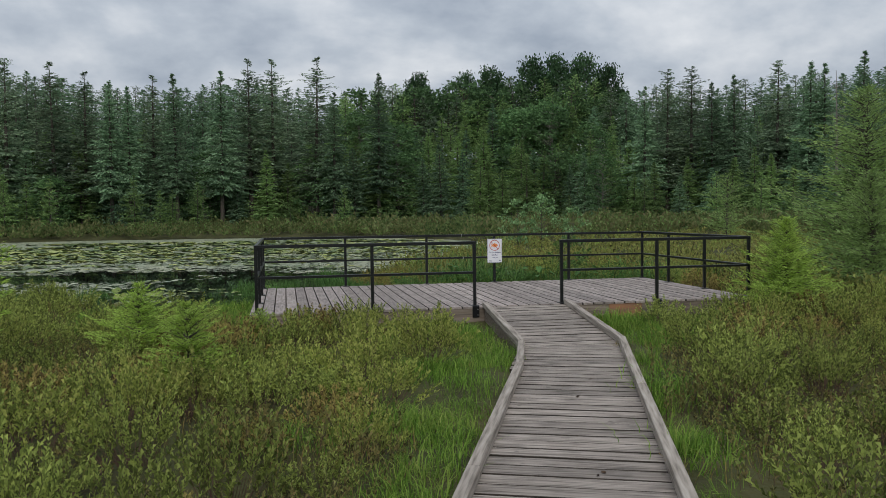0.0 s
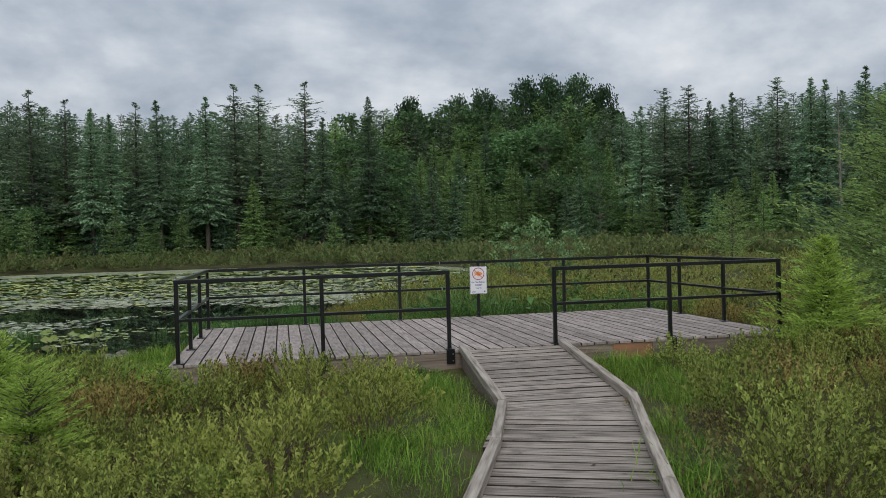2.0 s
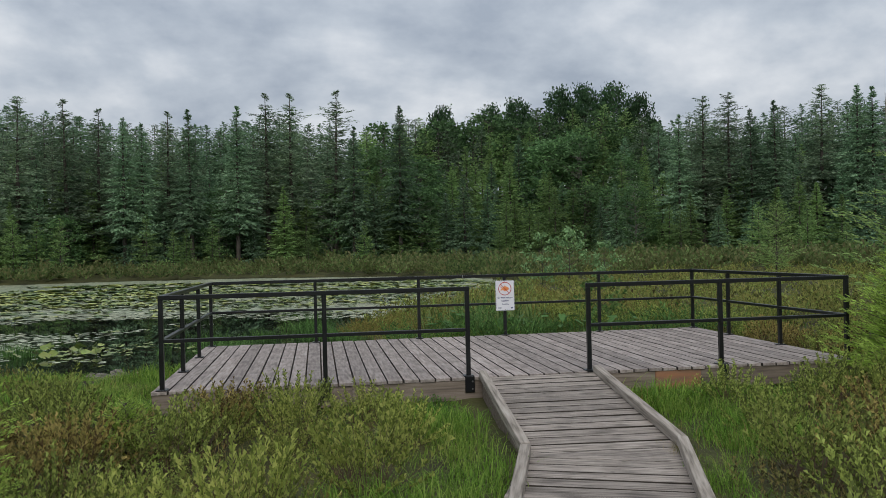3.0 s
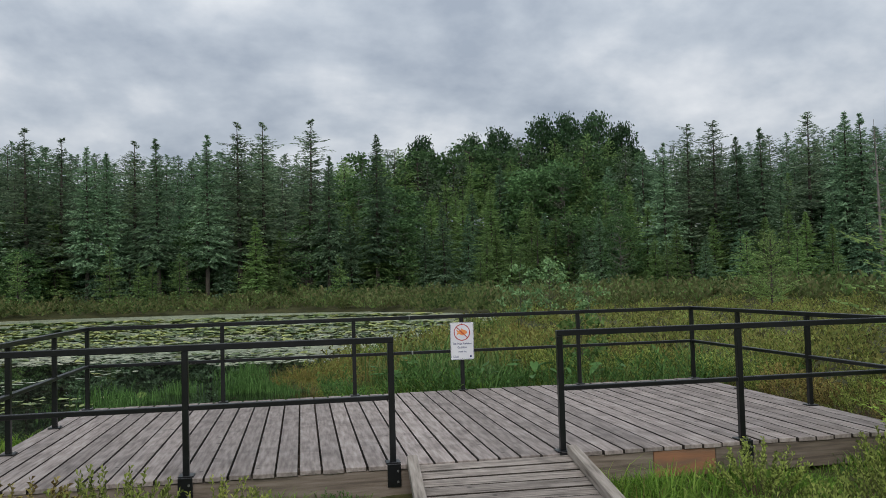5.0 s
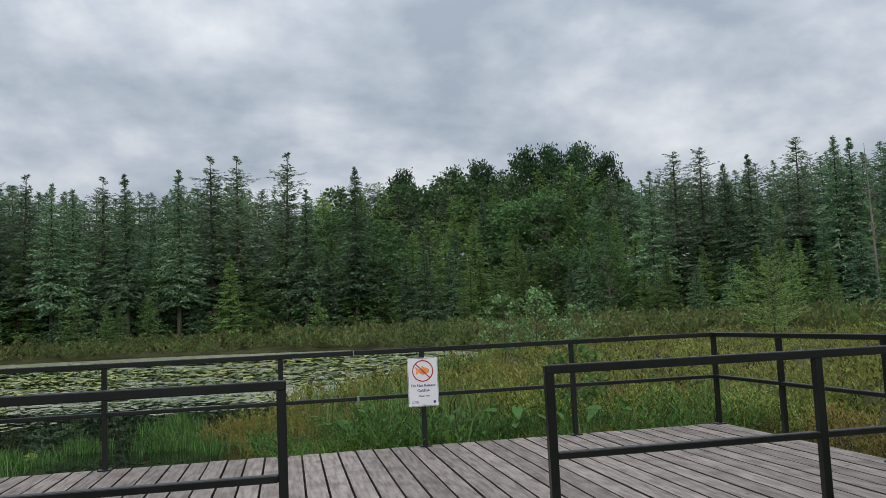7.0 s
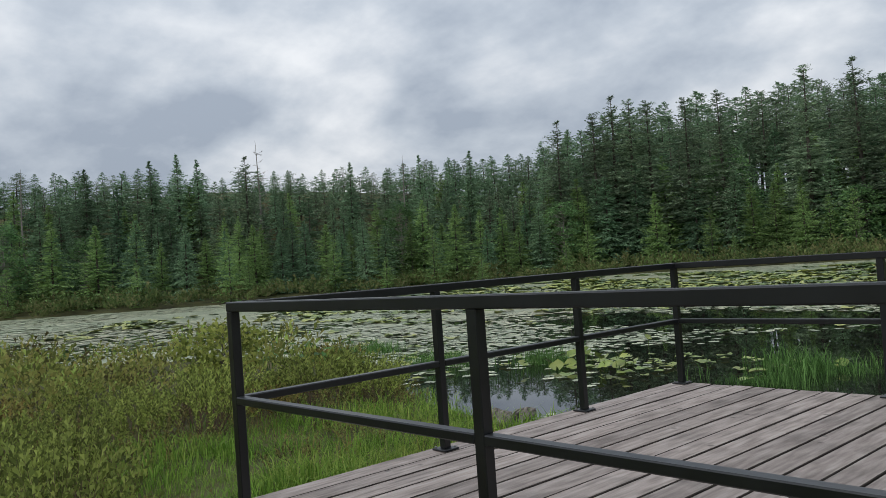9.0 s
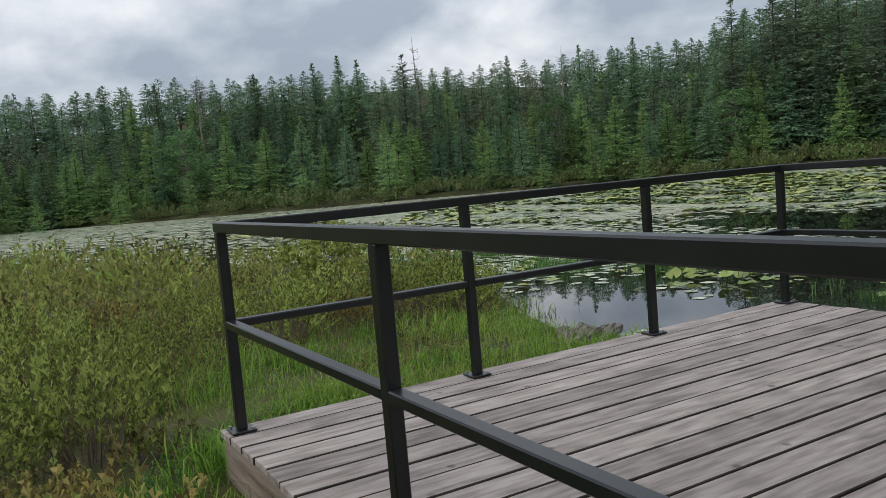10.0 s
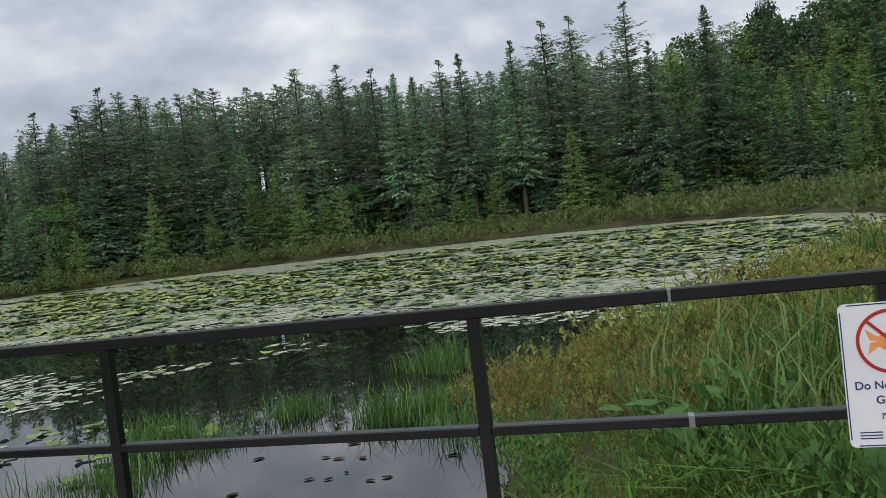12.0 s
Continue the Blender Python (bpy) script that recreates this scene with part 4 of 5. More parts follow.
# ---- the silvered log at the platform's edge ----
log_thing = empty("log", (-2.6, 13.25, WATER + 0.05), label="split silver-grey driftwood log at the water's edge", category="log")
log_thing.scale = (0.85, 0.85, 0.6)
lrng = np.random.RandomState(6)
for k in range(12):
    bm = bmesh.new()
    o = lrng.uniform(-0.22, 0.22, 2)
    L = lrng.uniform(0.35, 0.62)
    bmesh.ops.create_cone(bm, cap_ends=True, segments=7, radius1=lrng.uniform(0.05, 0.11), radius2=0.02, depth=2 * L)
    bmesh.ops.subdivide_edges(bm, edges=[e for e in bm.edges if abs(e.verts[0].co.z - e.verts[1].co.z) > L], cuts=4)
    for v in bm.verts:
        v.co += Vector(lrng.normal(0, 0.013, 3))
    ob = part("splinter", bm, M_LOG, log_thing)
    ob.matrix_basis = pose(o[0], o[1], lrng.uniform(-0.05, 0.03), 90 + lrng.uniform(-9, 9), 0, 38 + lrng.uniform(-16, 16))


# ---- low plants: leaf-by-leaf clumps laid over the bog ----
def shrub_template(seed, stems, leaves, height, spread_r, leaf_l, leaf_w, fine=True):
    rng = np.random.RandomState(seed)
    a, b, base, way = [], [], [], []
    for s in range(stems):
        ang, lean = rng.uniform(0, 6.28), rng.uniform(0.05, 0.55)
        root = np.array([rng.normal(0, spread_r * 0.4), rng.normal(0, spread_r * 0.4), 0.0])
        L = height * rng.uniform(0.6, 1.1)
        d = np.array([math.cos(ang) * lean, math.sin(ang) * lean, 1.0])
        d /= np.linalg.norm(d)
        a.append(root)
        b.append(root + d * L)
        for q in range(leaves):
            u = 0.3 + 0.72 * (q + rng.rand()) / leaves
            sa = q * 2.4 + rng.uniform(0, 1)
            w = d * (1.0 if fine else 0.85) + np.array([math.cos(sa), math.sin(sa), 0.1]) * (0.6 if fine else 0.75)
            base.append(root + d * L * min(u, 1.0))
            way.append(w / np.linalg.norm(w))
    n = len(base)
    lv, lt = needle_twigs(np.array(base), np.array(way), leaf_l * rng.uniform(0.7, 1.2, n), leaf_w * rng.uniform(0.8, 1.2, n), rng, True) if fine else leaf_quads(np.array(base), np.array(way), leaf_l * rng.uniform(0.7, 1.2, n), leaf_w * rng.uniform(0.8, 1.2, n), np.zeros(n), rng)
    return sticks(a, b, 0.003), (lv, lt)


def bush_template(seed, stems, leaves, height, radius, leaf_l, leaf_w):
    """A domed bush of many upright stems, leafy towards their ends: (stems, leaves)."""
    rng = np.random.RandomState(seed)
    a, b, base, way = [], [], [], []
    for k in range(stems):
        u, ang = rng.rand(), rng.uniform(0, 6.28)
        out = radius * math.sqrt(u)
        root = np.array([math.cos(ang) * out * 0.35, math.sin(ang) * out * 0.35, 0.0])
        tip = np.array([math.cos(ang) * out, math.sin(ang) * out, height * (1 - 0.6 * u * u) * rng.uniform(0.68, 1.12)])
        tip[:2] += rng.normal(0, radius * 0.07, 2)
        a.append(root)
        b.append(tip)
        d = (tip - root) / np.linalg.norm(tip - root)
        for q in range(leaves):
            f = 0.42 + 0.6 * (q + rng.rand()) / leaves
            sa = q * 2.4 + rng.uniform(0, 1)
            w = d * 0.8 + np.array([math.cos(sa), math.sin(sa), 0.45]) * 0.62
            base.append(root + (tip - root) * min(f, 1.0))
            way.append(w / np.linalg.norm(w))
    n = len(base)
    return sticks(a, b, 0.0035), needle_twigs(np.array(base), np.array(way), leaf_l * rng.uniform(0.7, 1.25, n), leaf_w * rng.uniform(0.8, 1.2, n), rng, True)


def blade_template(seed, blades, height, spread_r, width, bend):
    """A tuft of grass: bent tapering blades of three triangles each."""
    rng = np.random.RandomState(seed)
    V, F = [], []
    for k in range(blades):
        a = rng.uniform(0, 6.28)
        p = np.array([rng.normal(0, spread_r), rng.normal(0, spread_r), 0])
        out = np.array([math.cos(a), math.sin(a), 0])
        side = np.array([-math.sin(a), math.cos(a), 0]) * width / 2
        L, bd = height * rng.uniform(0.5, 1.1), bend * rng.uniform(0.2, 1.3)
        mid = p + out * L * bd * 0.3 + np.array([0, 0, L * 0.6])
        tip = p + out * L * bd + np.array([0, 0, L * (1 - 0.25 * bd)])
        i = len(V)
        V += [p - side, p + side, mid - side * 0.8, mid + side * 0.8, tip]
        F += [(i, i + 1, i + 3), (i, i + 3, i + 2), (i + 2, i + 3, i + 4)]
    return np.array(V, float), np.array(F)


def walk_distance(x, y):
    """Metres from the boardwalk's and the platform's footprint (0 within it)."""
    a0 = KL - D1 * 16
    rel_x, rel_y = x - a0.x, y - a0.y
    along, across = rel_x * D1.x + rel_y * D1.y, rel_x * N1.x + rel_y * N1.y
    d1 = np.hypot(np.maximum(0, np.maximum(0.02 - across, across - 1.42)), np.maximum(0, along - 16.1))
    d2 = np.hypot(np.maximum(0, np.maximum(2.15 - x, x - 3.95)), np.maximum(0, np.maximum(6.9 - y, y - 10)))
    d3 = np.hypot(np.maximum(0, np.maximum(X0 - x, x - X1)), np.maximum(0, np.maximum(Y0 - y, y - Y1)))
    return np.minimum(np.minimum(d1, d2), d3)


def left_of_walk(x, y):
    rel_x, rel_y = x - KL.x, y - KL.y
    return (rel_x * N1.x + rel_y * N1.y) < 0


def grassiness(x, y):
    """1 where sedge and grass replace the shrubs."""
    d = walk_distance(x, y)
    reach = np.where(left_of_walk(x, y), np.where(y > 3.2, 1.6, 0.6), 0.4)
    reach = np.where((x < X0) & (y > 8.6), 3.6, reach)
    reach = np.where((x > 3.8) & (x < 6.3) & (y < Y0) & (y > 6.8), 1.8, reach)
    reach = np.where((x < 0.5) & (y < Y0) & (y > 6.0), 0.55, reach)
    g = np.clip(1.25 - d / reach + 0.35 * wave(x, y, 1.6, 9), 0, 1)
    return g


def scatter(rng, count, x0, x1, y0, y1, keep):
    x, y = rng.uniform(x0, x1, count), rng.uniform(y0, y1, count)
    k = keep(x, y)
    k = rng.rand(count) < k if k.dtype != bool else k
    return x[k], y[k]


def land_mask(x, y, margin=0.05, clear=0.05):
    return (shore(x, y) > margin) & (walk_distance(x, y) > clear)


def lay(name, templates, x, y, rng, low, high, mat, label, category, sink=0.02, twig=None, tilt=0.15, z=None):
    """Lays templates at places and joins them to one object of many small plants."""
    z = ground_height(x, y) - sink if z is None else z
    pick = rng.randint(0, len(templates), len(x))
    size = rng.uniform(low, high, len(x)) * (1 + 0.42 * wave(x, y, 1.9, 21))
    spin = rng.uniform(0, 6.28, len(x))
    tl = rng.normal(0, tilt, (len(x), 2))
    pieces, stems = [], []
    for k, tp in enumerate(templates):
        m = pick == k
        if not m.any():
            continue
        pos = np.stack([x[m], y[m], z[m]], 1)
        leaf = tp[1] if twig else tp
        pieces.append(spread(leaf, pos, spin[m], size[m], tl[m]))
        if twig:
            stems.append(spread(tp[0], pos, spin[m], size[m], tl[m]))
    ob = mesh_from(name, *joined(pieces), mat)
    tagged(ob, label, category, kind="stuff")
    if twig:
        tw = mesh_from("twigs", *joined(stems), twig, ob)
        tagged(tw, kind="stuff")
    return ob


rng = np.random.RandomState(3)
near_shrubs = [shrub_template(70 + k, 8, 18, 0.26, 0.36, 0.032, 0.017) for k in range(4)]
mid_bushes = [bush_template(80 + k, 22, 9, 0.50, 0.52, 0.075, 0.042) for k in range(4)]
bank_bushes = [bush_template(85 + k, 30, 14, 0.48, 0.48, 0.055, 0.026) for k in range(4)]
far_bushes = [bush_template(90 + k, 15, 8, 0.85, 0.85, 0.19, 0.12) for k in range(4)]
tufts = [blade_template(100 + k, 18, 0.19, 0.09, 0.0065, 0.9) for k in range(4)]
rushes = [blade_template(105 + k, 16, 0.27, 0.09, 0.007, 0.5) for k in range(4)]
reeds = [blade_template(110 + k, 11, 0.65, 0.12, 0.015, 0.75) for k in range(4)]
sedges = [blade_template(120 + k, 18, 0.50, 0.13, 0.006, 0.8) for k in range(4)]


def shrub_keep(x, y):
    return np.where(land_mask(x, y, 0.2, 0.42) & ~((y > Y1) & (y < 16.8) & (x > 1) & (x < 7.0)), (1 - grassiness(x, y)) ** 1.5 * np.clip(0.8 + 0.5 * wave(x, y, 1.2, 33), 0.15, 1), 0)


def near_zone(x, y):
    return (x > -7) & (x < 9.5) & (y > -0.5) & (y < 18)


x, y = scatter(rng, 3600, -7, 9.5, -0.5, 18, shrub_keep)
lay("bog_shrubs", near_shrubs, x, y, rng, 0.7, 1.2, M_HEATH, "low brownish heath twigs between the leatherleaf bushes", "shrubs", twig=M_TWIG)


def spaced(rng, tries, x0, x1, y0, y1, keep, gap):
    """Places at least a gap apart."""
    x, y = scatter(rng, tries, x0, x1, y0, y1, keep)
    out = np.zeros((0, 2))
    for p in np.stack([x, y], 1):
        if not len(out) or np.min(np.hypot(*(out - p).T)) > gap:
            out = np.vstack([out, p])
    return out


# the leatherleaf bushes beside the boardwalk, each one a thing
BUSH_LABELS = ["olive green leatherleaf bush with upright leafy stems", "low brownish leatherleaf bush with reddish twigs", "yellowish green leafy bog bush"]
bushes = []
for k in range(9):
    stem, leaf = bush_template(300 + k, 58, 28, 0.50 if k % 3 != 1 else 0.40, 0.46, 0.036, 0.020)
    bush = empty("leatherleaf_bush", label=BUSH_LABELS[k % 3], category="shrub", group="leatherleaf bushes on the bog")
    mesh_from("foliage", *leaf, (M_SHRUB, M_SHRUB_BROWN, M_SHRUB_YELLOW)[k % 3], bush)
    mesh_from("branchwork", *stem, M_TWIG, bush)
    bushes.append(bush)
spots_b = spaced(rng, 9000, -7, 9.5, -0.5, 18, lambda x, y: np.where(land_mask(x, y, 0.25, 0.72), np.clip(1.15 - 1.5 * grassiness(x, y), 0, 1), 0) * ~((y > Y1) & (x > 0.5) & (x < 5.6)) * ~((x > -4.6) & (x < X0) & (y > 10.2)), 0.60)
tone = wave(spots_b[:, 0], spots_b[:, 1], 3.2, 61)
for k, (bx, by) in enumerate(spots_b):
    sort = 1 if tone[k] > 0.45 else 2 if tone[k] < -0.6 else 0
    if rng.rand() < 0.22:
        sort = rng.randint(0, 3)
    kind = bushes[sort + 3 * rng.randint(0, 3)]
    sz = rng.uniform(0.7, 1.3)
    m = Matrix.Translation((bx, by, float(ground_height(bx, by)) - 0.02)) @ Matrix.Rotation(rng.uniform(0, 6.28), 4, "Z") @ Matrix.Diagonal((sz, sz, sz * rng.uniform(0.8, 1.2), 1))
    if kind.name in KEEP:
        copy_thing(kind, m).matrix_basis = m
    else:
        KEEP[kind.name] = True
        kind.matrix_basis = m


def mid_keep(x, y):
    r = np.hypot(x - 1.5, y - 5)
    return np.where(near_zone(x, y), 0, shrub_keep(x, y) * np.clip(9 / r, 0.2, 1))


x, y = scatter(rng, 9500, -24, 28, -6, 44, mid_keep)
lay("bog_shrubs", [t[1] for t in mid_bushes], x, y, rng, 0.75, 1.25, M_MARSH, "low olive and brown bog shrubs beside the pond", "shrubs")


def far_keep(x, y):
    r = np.hypot(x - 1, y - 5)
    az = np.degrees(np.arctan2(-(x - 1), y - 5))
    edge = np.interp(az, EDGE_AZ, EDGE_R) + 3
    inner = (x > -24) & (x < 28) & (y > -6) & (y < 44)
    return np.where((shore(x, y) > -0.15) & (r < edge) & ~inner & (az > -62) & (az < 112), 1.0, 0.0)


x, y = scatter(rng, 13000, -85, 65, -25, 82, far_keep)
lay("shore_shrubs", [t[1] for t in far_bushes], x, y, rng, 0.7, 1.35, M_SHRUB_FAR, "band of dull green shrubs along the far shore", "shrubs")


# grass round the boardwalk and beside the platform
x, y = scatter(rng, 21000, -5, 9, -1, 14.5, lambda x, y: np.where(land_mask(x, y, -0.25, 0.06), 0.02 + 0.98 * grassiness(x, y), 0))
lay("grass", tufts, x, y, rng, 0.6, 1.25, M_GRASS, "fresh green grass beside the boardwalk and platform", "grass", 0.03)
x, y = scatter(rng, 900, -5, 9, -1, 14.5, lambda x, y: np.where(land_mask(x, y, 0.0, 0.05), 0.25 + 0.75 * (grassiness(x, y) < 0.6), 0))
lay("sedge", sedges, x, y, rng, 0.4, 0.75, M_SEDGE, "thin brownish sedge among the bog shrubs", "sedge", 0.03)


# reeds, sedge and water grass behind the platform
def behind(x, y):
    return np.where((shore(x, y) > -0.3) & (y > Y1 + 0.15), np.clip(1.2 - (y - Y1) / 14, 0.15, 1), 0)


x, y = scatter(rng, 1300, 2.8, 9.5, 14.4, 24, behind)
lay("reeds", reeds, x, y, rng, 0.45, 0.95, M_REED, "tall green reeds and iris leaves behind the railing", "reeds", 0.03)
x, y = scatter(rng, 900, 0.8, 8, 15.2, 24, lambda x, y: np.where((shore(x, y) > -0.15) & (y > 15.7 + 0.6 * wave(x, y, 2.0, 51)), 0.8, 0))
lay("sedge", sedges, x, y, rng, 0.5, 0.9, M_SEDGE, "brownish yellow sedge along the pond's edge", "sedge", 0.03)
x, y = scatter(rng, 900, 0.9, 9, 16.6, 31, lambda x, y: np.where((shore(x, y) > -0.1) & (y > 16.9 + 0.6 * wave(x, y, 2.0, 51)), np.clip(1.25 - (y - 17) / 16, 0.2, 1), 0))
lay("marsh_shrubs", [t[1] for t in bank_bushes], x, y, rng, 0.5, 0.85, M_GOLD, "golden brown and green fine-leaved shrubs on the pond's bank", "shrubs")
lush = [shrub_template(150 + k, 8, 10, 0.42, 0.34, 0.062, 0.018, False)[1] for k in range(4)]
x, y = scatter(rng, 460, 1.9, 9.4, 14.4, 17.4, lambda x, y: np.where((shore(x, y) > 0.0) & (y > Y1 + 0.18), np.clip(1.3 - (y - 15.4) / 2.0, 0, 1), 0))
lay("marsh_plants", lush, x, y, rng, 0.55, 1.15, M_LUSH, "lush dark green leafy marsh plants behind the railing", "plants", 0.03)
x, y = scatter(rng, 520, 1.9, 9.4, 14.4, 17.0, lambda x, y: np.where((shore(x, y) > 0.0) & (y > Y1 + 0.2), 0.7, 0))
lay("bog_shrubs", [t[1] for t in near_shrubs], x, y, rng, 0.6, 1.0, M_SHRUB, "low bog shrubs between the marsh plants", "shrubs")
x = np.concatenate([rng.normal(4.0, 0.5, 30), rng.normal(4.1, 0.7, 40), rng.normal(7.0, 0.7, 36)])
y = np.concatenate([np.abs(rng.normal(0, 0.5, 30)) + 15.7, rng.normal(17.6, 0.6, 40), rng.normal(27.8, 0.8, 36)])
lay("cattails", reeds, x, y, rng, 1.15, 1.6, M_REED, "tall upright cattail leaves near the sign", "reeds", 0.03, tilt=0.08)
straps = [blade_template(115 + k, 15, 0.36, 0.09, 0.019, 1.15) for k in range(4)]
x, y = np.concatenate([rng.normal(3.3, 0.35, 34), rng.uniform(2.4, 7.2, 60)]), np.concatenate([rng.normal(15.2, 0.3, 34), rng.uniform(14.55, 15.9, 60)])
x, y = x[y > Y1 + 0.25], y[y > Y1 + 0.25]
lay("marsh_plants", straps, x, y, rng, 0.7, 1.2, M_STRAP, "bright green arching strap-leaved plants behind the railing", "plants", 0.03)

heart = [(0.0, 0.06), (0.16, -0.14), (0.30, 0.02), (0.33, 0.30), (0.22, 0.62), (0.0, 1.0), (-0.22, 0.62), (-0.33, 0.30), (-0.30, 0.02), (-0.16, -0.14)]
hv = np.array([(0.0, 0.3, -0.05)] + [(a, b, 0.22 * abs(a) - 0.10 * b * b) for a, b in heart])
hf = np.array([(0, k + 1, (k + 1) % len(heart) + 1) for k in range(len(heart))])
heart_ob = mesh_from("leaf_blade", hv, hf, M_HEART)
heart_mesh = heart_ob.data
bpy.data.objects.remove(heart_ob)
HEARTS = [(3.1, 16.6), (3.65, 16.5), (3.35, 15.7), (2.9, 15.9), (4.3, 15.4), (5.1, 15.2), (5.7, 15.6), (4.7, 15.9), (6.4, 15.3), (3.9, 15.0), (-7.4, 14.1), (-7.0, 14.3), (-7.8, 13.9), (-6.6, 14.35)]
for hx, hy in HEARTS:
    hz = float(ground_height(hx, hy))
    plant_ob = empty("broad_leaved_plant", (hx, hy, hz), label="marsh plant with large heart-shaped green leaves on stalks", category="plant", group="heart-leaved plants in the marsh")
    for k in range(7):
        a, lean, L = rng.uniform(0, 6.28), rng.uniform(0.08, 0.32), rng.uniform(0.28, 0.55)
        tip = Vector((math.cos(a) * lean, math.sin(a) * lean, L))
        bm = bmesh.new()
        tube(bm, (0, 0, -0.03), tip, 0.007, 0.005, 5)
        part("leaf_stalk", bm, M_LUSH, plant_ob)
        ob = new("leaf_blade", heart_mesh)
        ob.parent = plant_ob
        sz = rng.uniform(0.13, 0.22)
        ob.matrix_basis = Matrix.Translation(tip) @ pose(0, 0, 0, rng.uniform(-45, 25), rng.uniform(-20, 20), math.degrees(a) - 90) @ Matrix.Scale(sz, 4)
EMERGENT = [(0.9, 18.6, 0.5, 0.5), (-6.9, 16.4, 1.1, 0.5), (-5.2, 17.0, 0.7, 0.3), (-9.6, 17.2, 0.9, 0.5), (-1.5, 16.5, 0.8, 0.35), (-1.3, 17.5, 1.0, 0.4), (-0.7, 18.4, 0.4, 0.3), (0.6, 18.1, 0.7, 0.4), (1.2, 17.8, 0.5, 0.6), (0.3, 20.3, 0.6, 0.4)]
xs_, ys_ = [], []
for ex, ey, ra, rb in EMERGENT:
    n = int(62 * ra)
    xs_.append(rng.normal(ex, ra * 0.36, n))
    ys_.append(rng.normal(ey, rb * 0.45, n))
x, y = np.concatenate(xs_), np.concatenate(ys_)
m = y > Y1 + 0.1
x, y = x[m], y[m]
lay("water_grass", rushes, x, y, rng, 0.7, 1.4, M_LUSH, "green rushes growing out of the shallow water", "rushes", tilt=0.08, z=np.full(len(x), WATER - 0.06))


# ---- floating leaves ----
def pad_template(seed, n=9, dish=0.0):
    r = np.random.RandomState(seed)
    V, F = [(0.0, 0.0, 0.0)], []
    for k in range(n):
        a = 0.25 + (6.28318 - 0.5) * k / (n - 1)
        rr = 1.0 + r.uniform(-0.07, 0.07)
        V.append((rr * math.cos(a) * 1.12, rr * math.sin(a), dish * r.uniform(0.0, 1.0)))
    for k in range(1, n):
        F.append((0, k, k + 1))
    return np.array(V, float), np.array(F)


pads = [pad_template(130 + k, 10, 0.32) for k in range(5)]
small = [pad_template(140 + k, 5, 0.02) for k in range(3)]


def open_water(x, y):
    """1 in the dark strips that no leaf covers."""
    a = np.exp(-(((x + 6.5) / 8.5) ** 2 + ((y - 24) / 3.2) ** 2))
    b = np.exp(-(((x - 0.3) / 5.4) ** 2 + ((y - 18.5) / 5.4) ** 2)) * 1.5
    c = np.exp(-(((x + 3.9) / 2.9) ** 2 + ((y - 14.7) / 1.6) ** 2))
    return np.clip(1.5 * np.maximum(np.maximum(a, b), c) + 0.3 * wave(x, y, 3.0, 41) - 0.1, 0, 1)


def pad_field(x, y):
    """1 in the beds of large lily pads."""
    a = np.exp(-(((x + 10) / 20.0) ** 2 + ((y - 36) / 9.5) ** 2))
    b = np.exp(-(((x + 4.5) / 3.5) ** 2 + ((y - 17.2) / 1.6) ** 2)) * 0.8
    return np.clip(1.3 * np.maximum(a, b) + 0.7 * wave(x, y, 5.0, 43), 0, 1)


def far_size(x, y):
    return np.clip(np.hypot(x - 2, y - 10) / 18, 0.75, 2.3)


def lay_pads(name, templates, x, y, rng, low, high, mat, label, lift):
    size = rng.uniform(low, high, len(x)) * far_size(x, y)
    pick, spin = rng.randint(0, len(templates), len(x)), rng.uniform(0, 6.28, len(x))
    z = WATER + lift + rng.uniform(0, 0.006, len(x))
    pieces = []
    for k, tp in enumerate(templates):
        m = pick == k
        sc = np.stack([size[m], size[m] * rng.uniform(0.75, 1.0, m.sum()), size[m]], 1)
        pieces.append(spread(tp, np.stack([x[m], y[m], z[m]], 1), spin[m], sc))
    ob = mesh_from(name, *joined(pieces), mat)
    return tagged(ob, label, "water plants", kind="stuff")


wet = lambda x, y: shore(x, y) < -0.1
pieces_xy = []
for count, x0, x1, y0, y1 in ((26000, -16, 6, 13.5, 30), (66000, -40, 12, 22, 66), (56000, -78, -14, -10, 60)):
    x, y = scatter(rng, count, x0, x1, y0, y1, lambda x, y: np.where(wet(x, y), (1 - open_water(x, y)) * (1 - 0.2 * pad_field(x, y)), 0))
    pieces_xy.append((x, y))
x, y = np.concatenate([p[0] for p in pieces_xy]), np.concatenate([p[1] for p in pieces_xy])
lay_pads("floating_leaves", small, x, y, rng, 0.07, 0.145, M_PADS_SMALL, "carpet of small grey-green floating leaves on the pond", 0.004)
x, y = scatter(rng, 17000, -34, 10, 14.5, 56, lambda x, y: np.where(wet(x, y), pad_field(x, y) * (1 - open_water(x, y)) * (wave(x, y, 2.3, 47) > -0.35), 0))
lay_pads("lily_pads", pads, x, y, rng, 0.10, 0.19, M_PAD, "beds of yellow-green lily pads on the pond", 0.014)

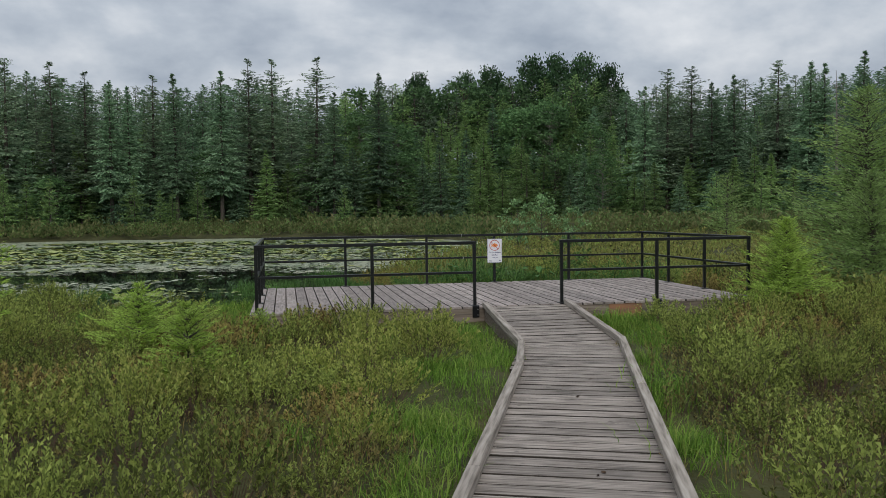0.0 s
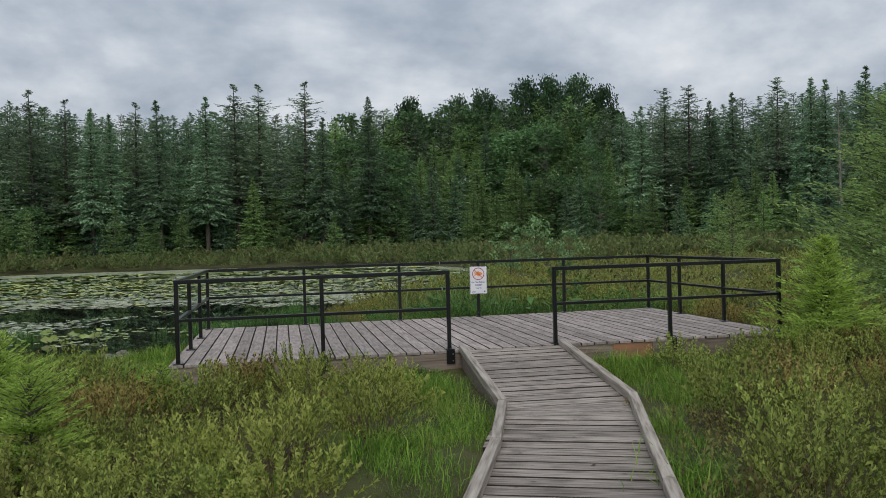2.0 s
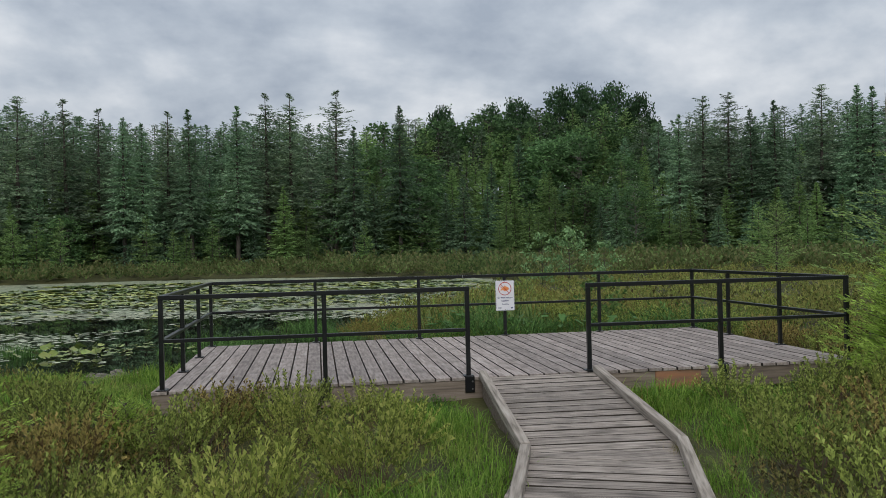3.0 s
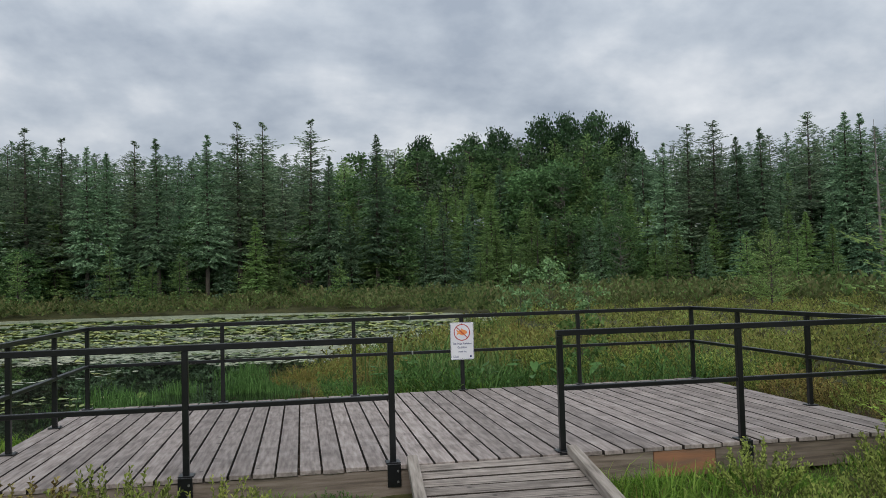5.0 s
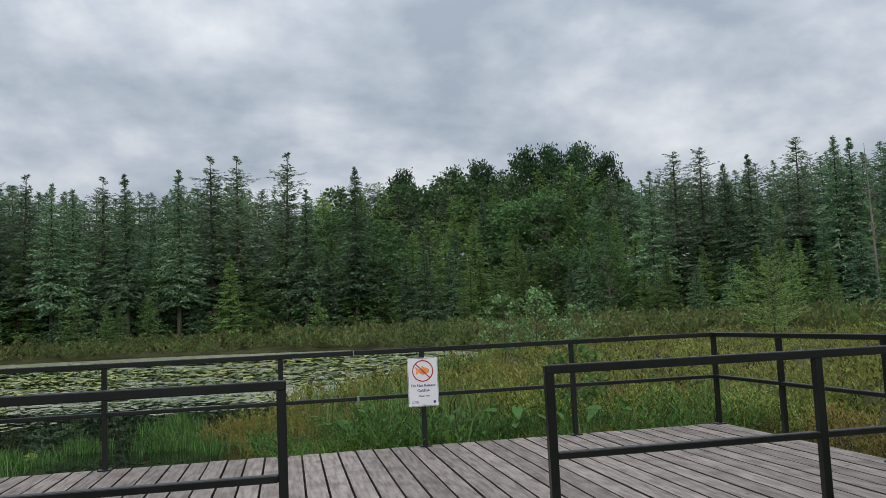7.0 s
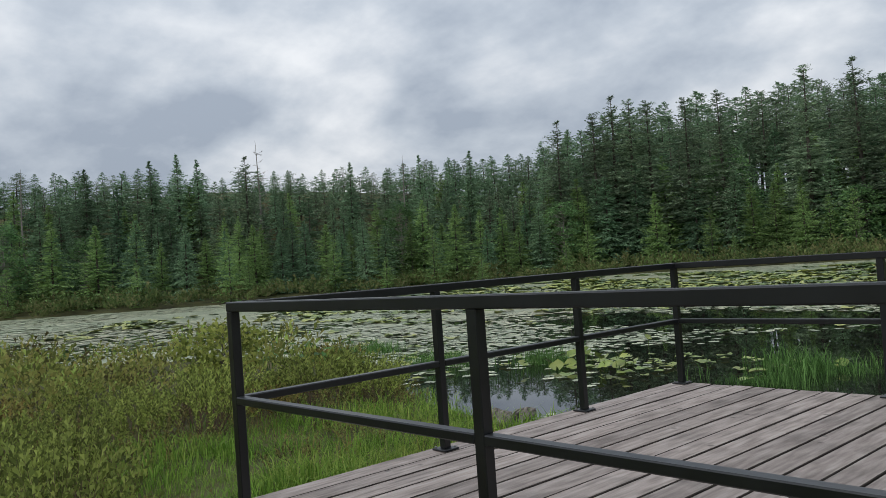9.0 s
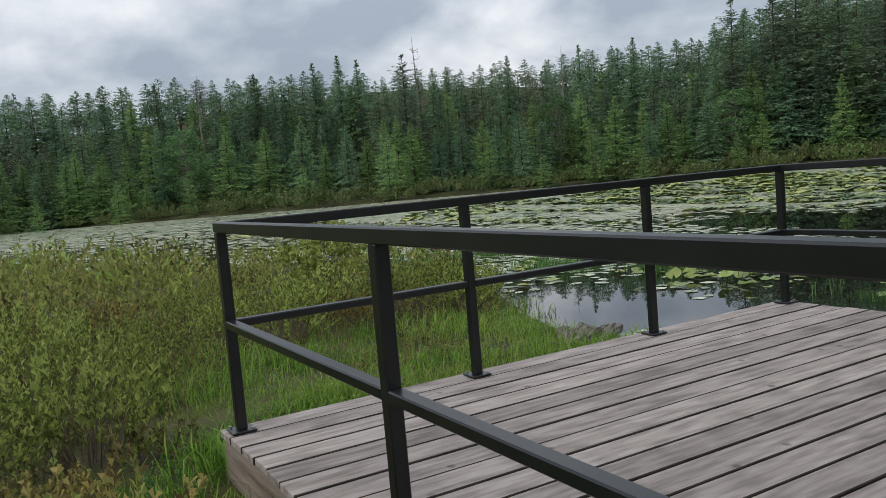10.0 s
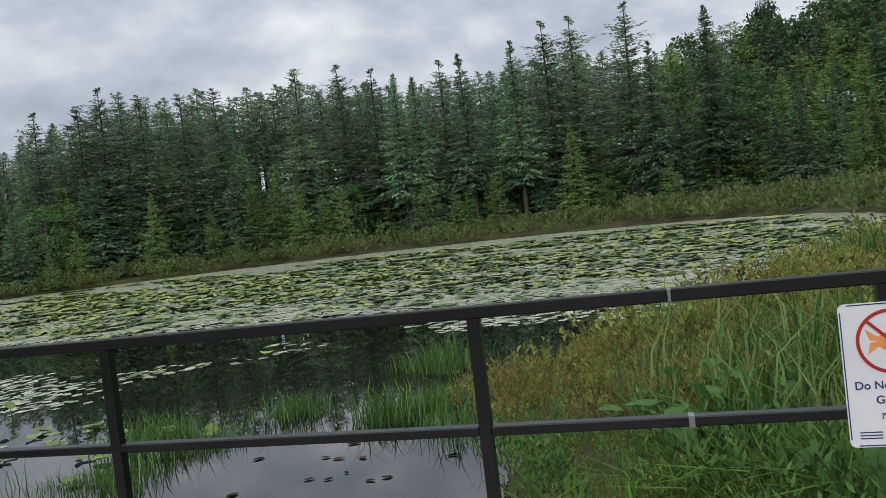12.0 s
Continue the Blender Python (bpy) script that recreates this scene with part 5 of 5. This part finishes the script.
# the lily pads nearest the platform, one by one
pad_meshes = []
for k in range(5):
    V, F = pads[k]
    ob = mesh_from("lily_pad", V, F, M_PAD)
    pad_meshes.append(ob.data)
    bpy.data.objects.remove(ob)
for k in range(130):
    cx, cy, sx, sy = ((-4.1, 16.9, 0.6, 0.35), (-3.2, 17.6, 1.0, 0.5), (-7.2, 14.7, 0.5, 0.3))[k % 3]
    px, py = rng.normal(cx, sx), rng.normal(cy, sy)
    if shore(px, py) > -0.2 or (py < Y1 + 0.15 and px > X0 - 0.1):
        continue
    raised = rng.rand() < (0.45, 0.12, 0.7)[k % 3]
    r = rng.uniform(0.06, 0.115)
    ob = new("lily_pad", pad_meshes[k % 5])
    z = WATER + (rng.uniform(0.05, 0.2) if raised else 0.022 + 0.002 * (k % 4))
    ob.matrix_basis = pose(px, py, z, rng.uniform(-50, 50) if raised else 0, rng.uniform(-30, 30) if raised else 0, rng.uniform(0, 360)) @ Matrix.Diagonal((r, r * 0.9, r, 1))
    tagged(ob, "green lily pad lifted above the water on its stalk" if raised else "green lily pad floating on dark water", "lily pad", "lily pads beside the platform")
    if raised:
        bm = bmesh.new()
        tube(bm, (px, py, WATER - 0.15), (px, py, z), 0.006, 0.005, 5)
        stalk = part("stalk", bm, M_REED, ob)
        stalk.matrix_parent_inverse = ob.matrix_basis.inverted()


# ---- small things: fallen leaves on the boards, weeds at the bend ----
leaf_bm = bmesh.new()
prof = [(-0.5, 0.0), (-0.2, 0.26), (0.2, 0.24), (0.5, 0.0), (0.2, -0.22), (-0.2, -0.27)]
ring_v = [leaf_bm.verts.new((a, b, 0.10 * abs(b) + 0.05 * abs(a))) for a, b in prof]
leaf_bm.faces.new(ring_v)
bmesh.ops.solidify(leaf_bm, geom=leaf_bm.faces[:], thickness=0.02)
M_DEAD = material("brown_dead_leaf", [(0.05, 0.03, 0.018), (0.11, 0.065, 0.035)], 0.8, 6.0, bump=0)
first_leaf = part("fallen_leaf", leaf_bm, M_DEAD)
tagged(first_leaf, "curled brown dead leaf lying on the boardwalk", "leaf", "fallen leaves on the boards")
frng = random.Random(12)
spots = [(1.22, 2.05, S1), (1.28, 2.1, S1), (2.3, 4.9, S1), (1.9, 4.2, S1), (2.9, 6.6, S1)]
for k, (lx, ly, lz) in enumerate(spots):
    m = pose(lx, ly, lz + 0.006, frng.uniform(-12, 12), frng.uniform(-12, 12), frng.uniform(0, 360)) @ Matrix.Scale(frng.uniform(0.03, 0.06), 4)
    if k == 0:
        first_leaf.matrix_basis = m
    else:
        lf = copy_thing(first_leaf, m)
        lf.matrix_basis = m
# drowned leaves in the shallow water behind the railing
for k in range(14):
    lx, ly = rng.normal(0.6, 0.55), rng.normal(16.6, 0.45)
    m = pose(lx, ly, WATER + 0.008, rng.uniform(-4, 4), rng.uniform(-4, 4), rng.uniform(0, 360)) @ Matrix.Diagonal((*([rng.uniform(0.05, 0.13)] * 2), 0.03, 1))
    drowned = copy_thing(first_leaf, m)
    drowned.matrix_basis = m
    tagged(drowned, "dark brown sodden leaf floating on the water", "leaf", "dead leaves on the water")
wx, wy = rng.normal(3.44, 0.05, 9), rng.normal(6.78, 0.10, 9)
lay("weeds", tufts, wx, wy, rng, 0.35, 0.6, M_SEDGE, "dry weeds growing between boards at the boardwalk's bend", "weeds", z=np.full(9, S1 - 0.03))
# tall weeds in front of the platform's rim
wx = np.concatenate([rng.uniform(X0, 2.0, 26), rng.uniform(5.8, X1, 14)])
wy = rng.uniform(Y0 - 0.45, Y0 - 0.08, len(wx))
lay("weeds", [t[1] for t in near_shrubs], wx, wy, rng, 0.3, 0.7, M_LUSH, "green leafy weeds along the platform's rim", "weeds")
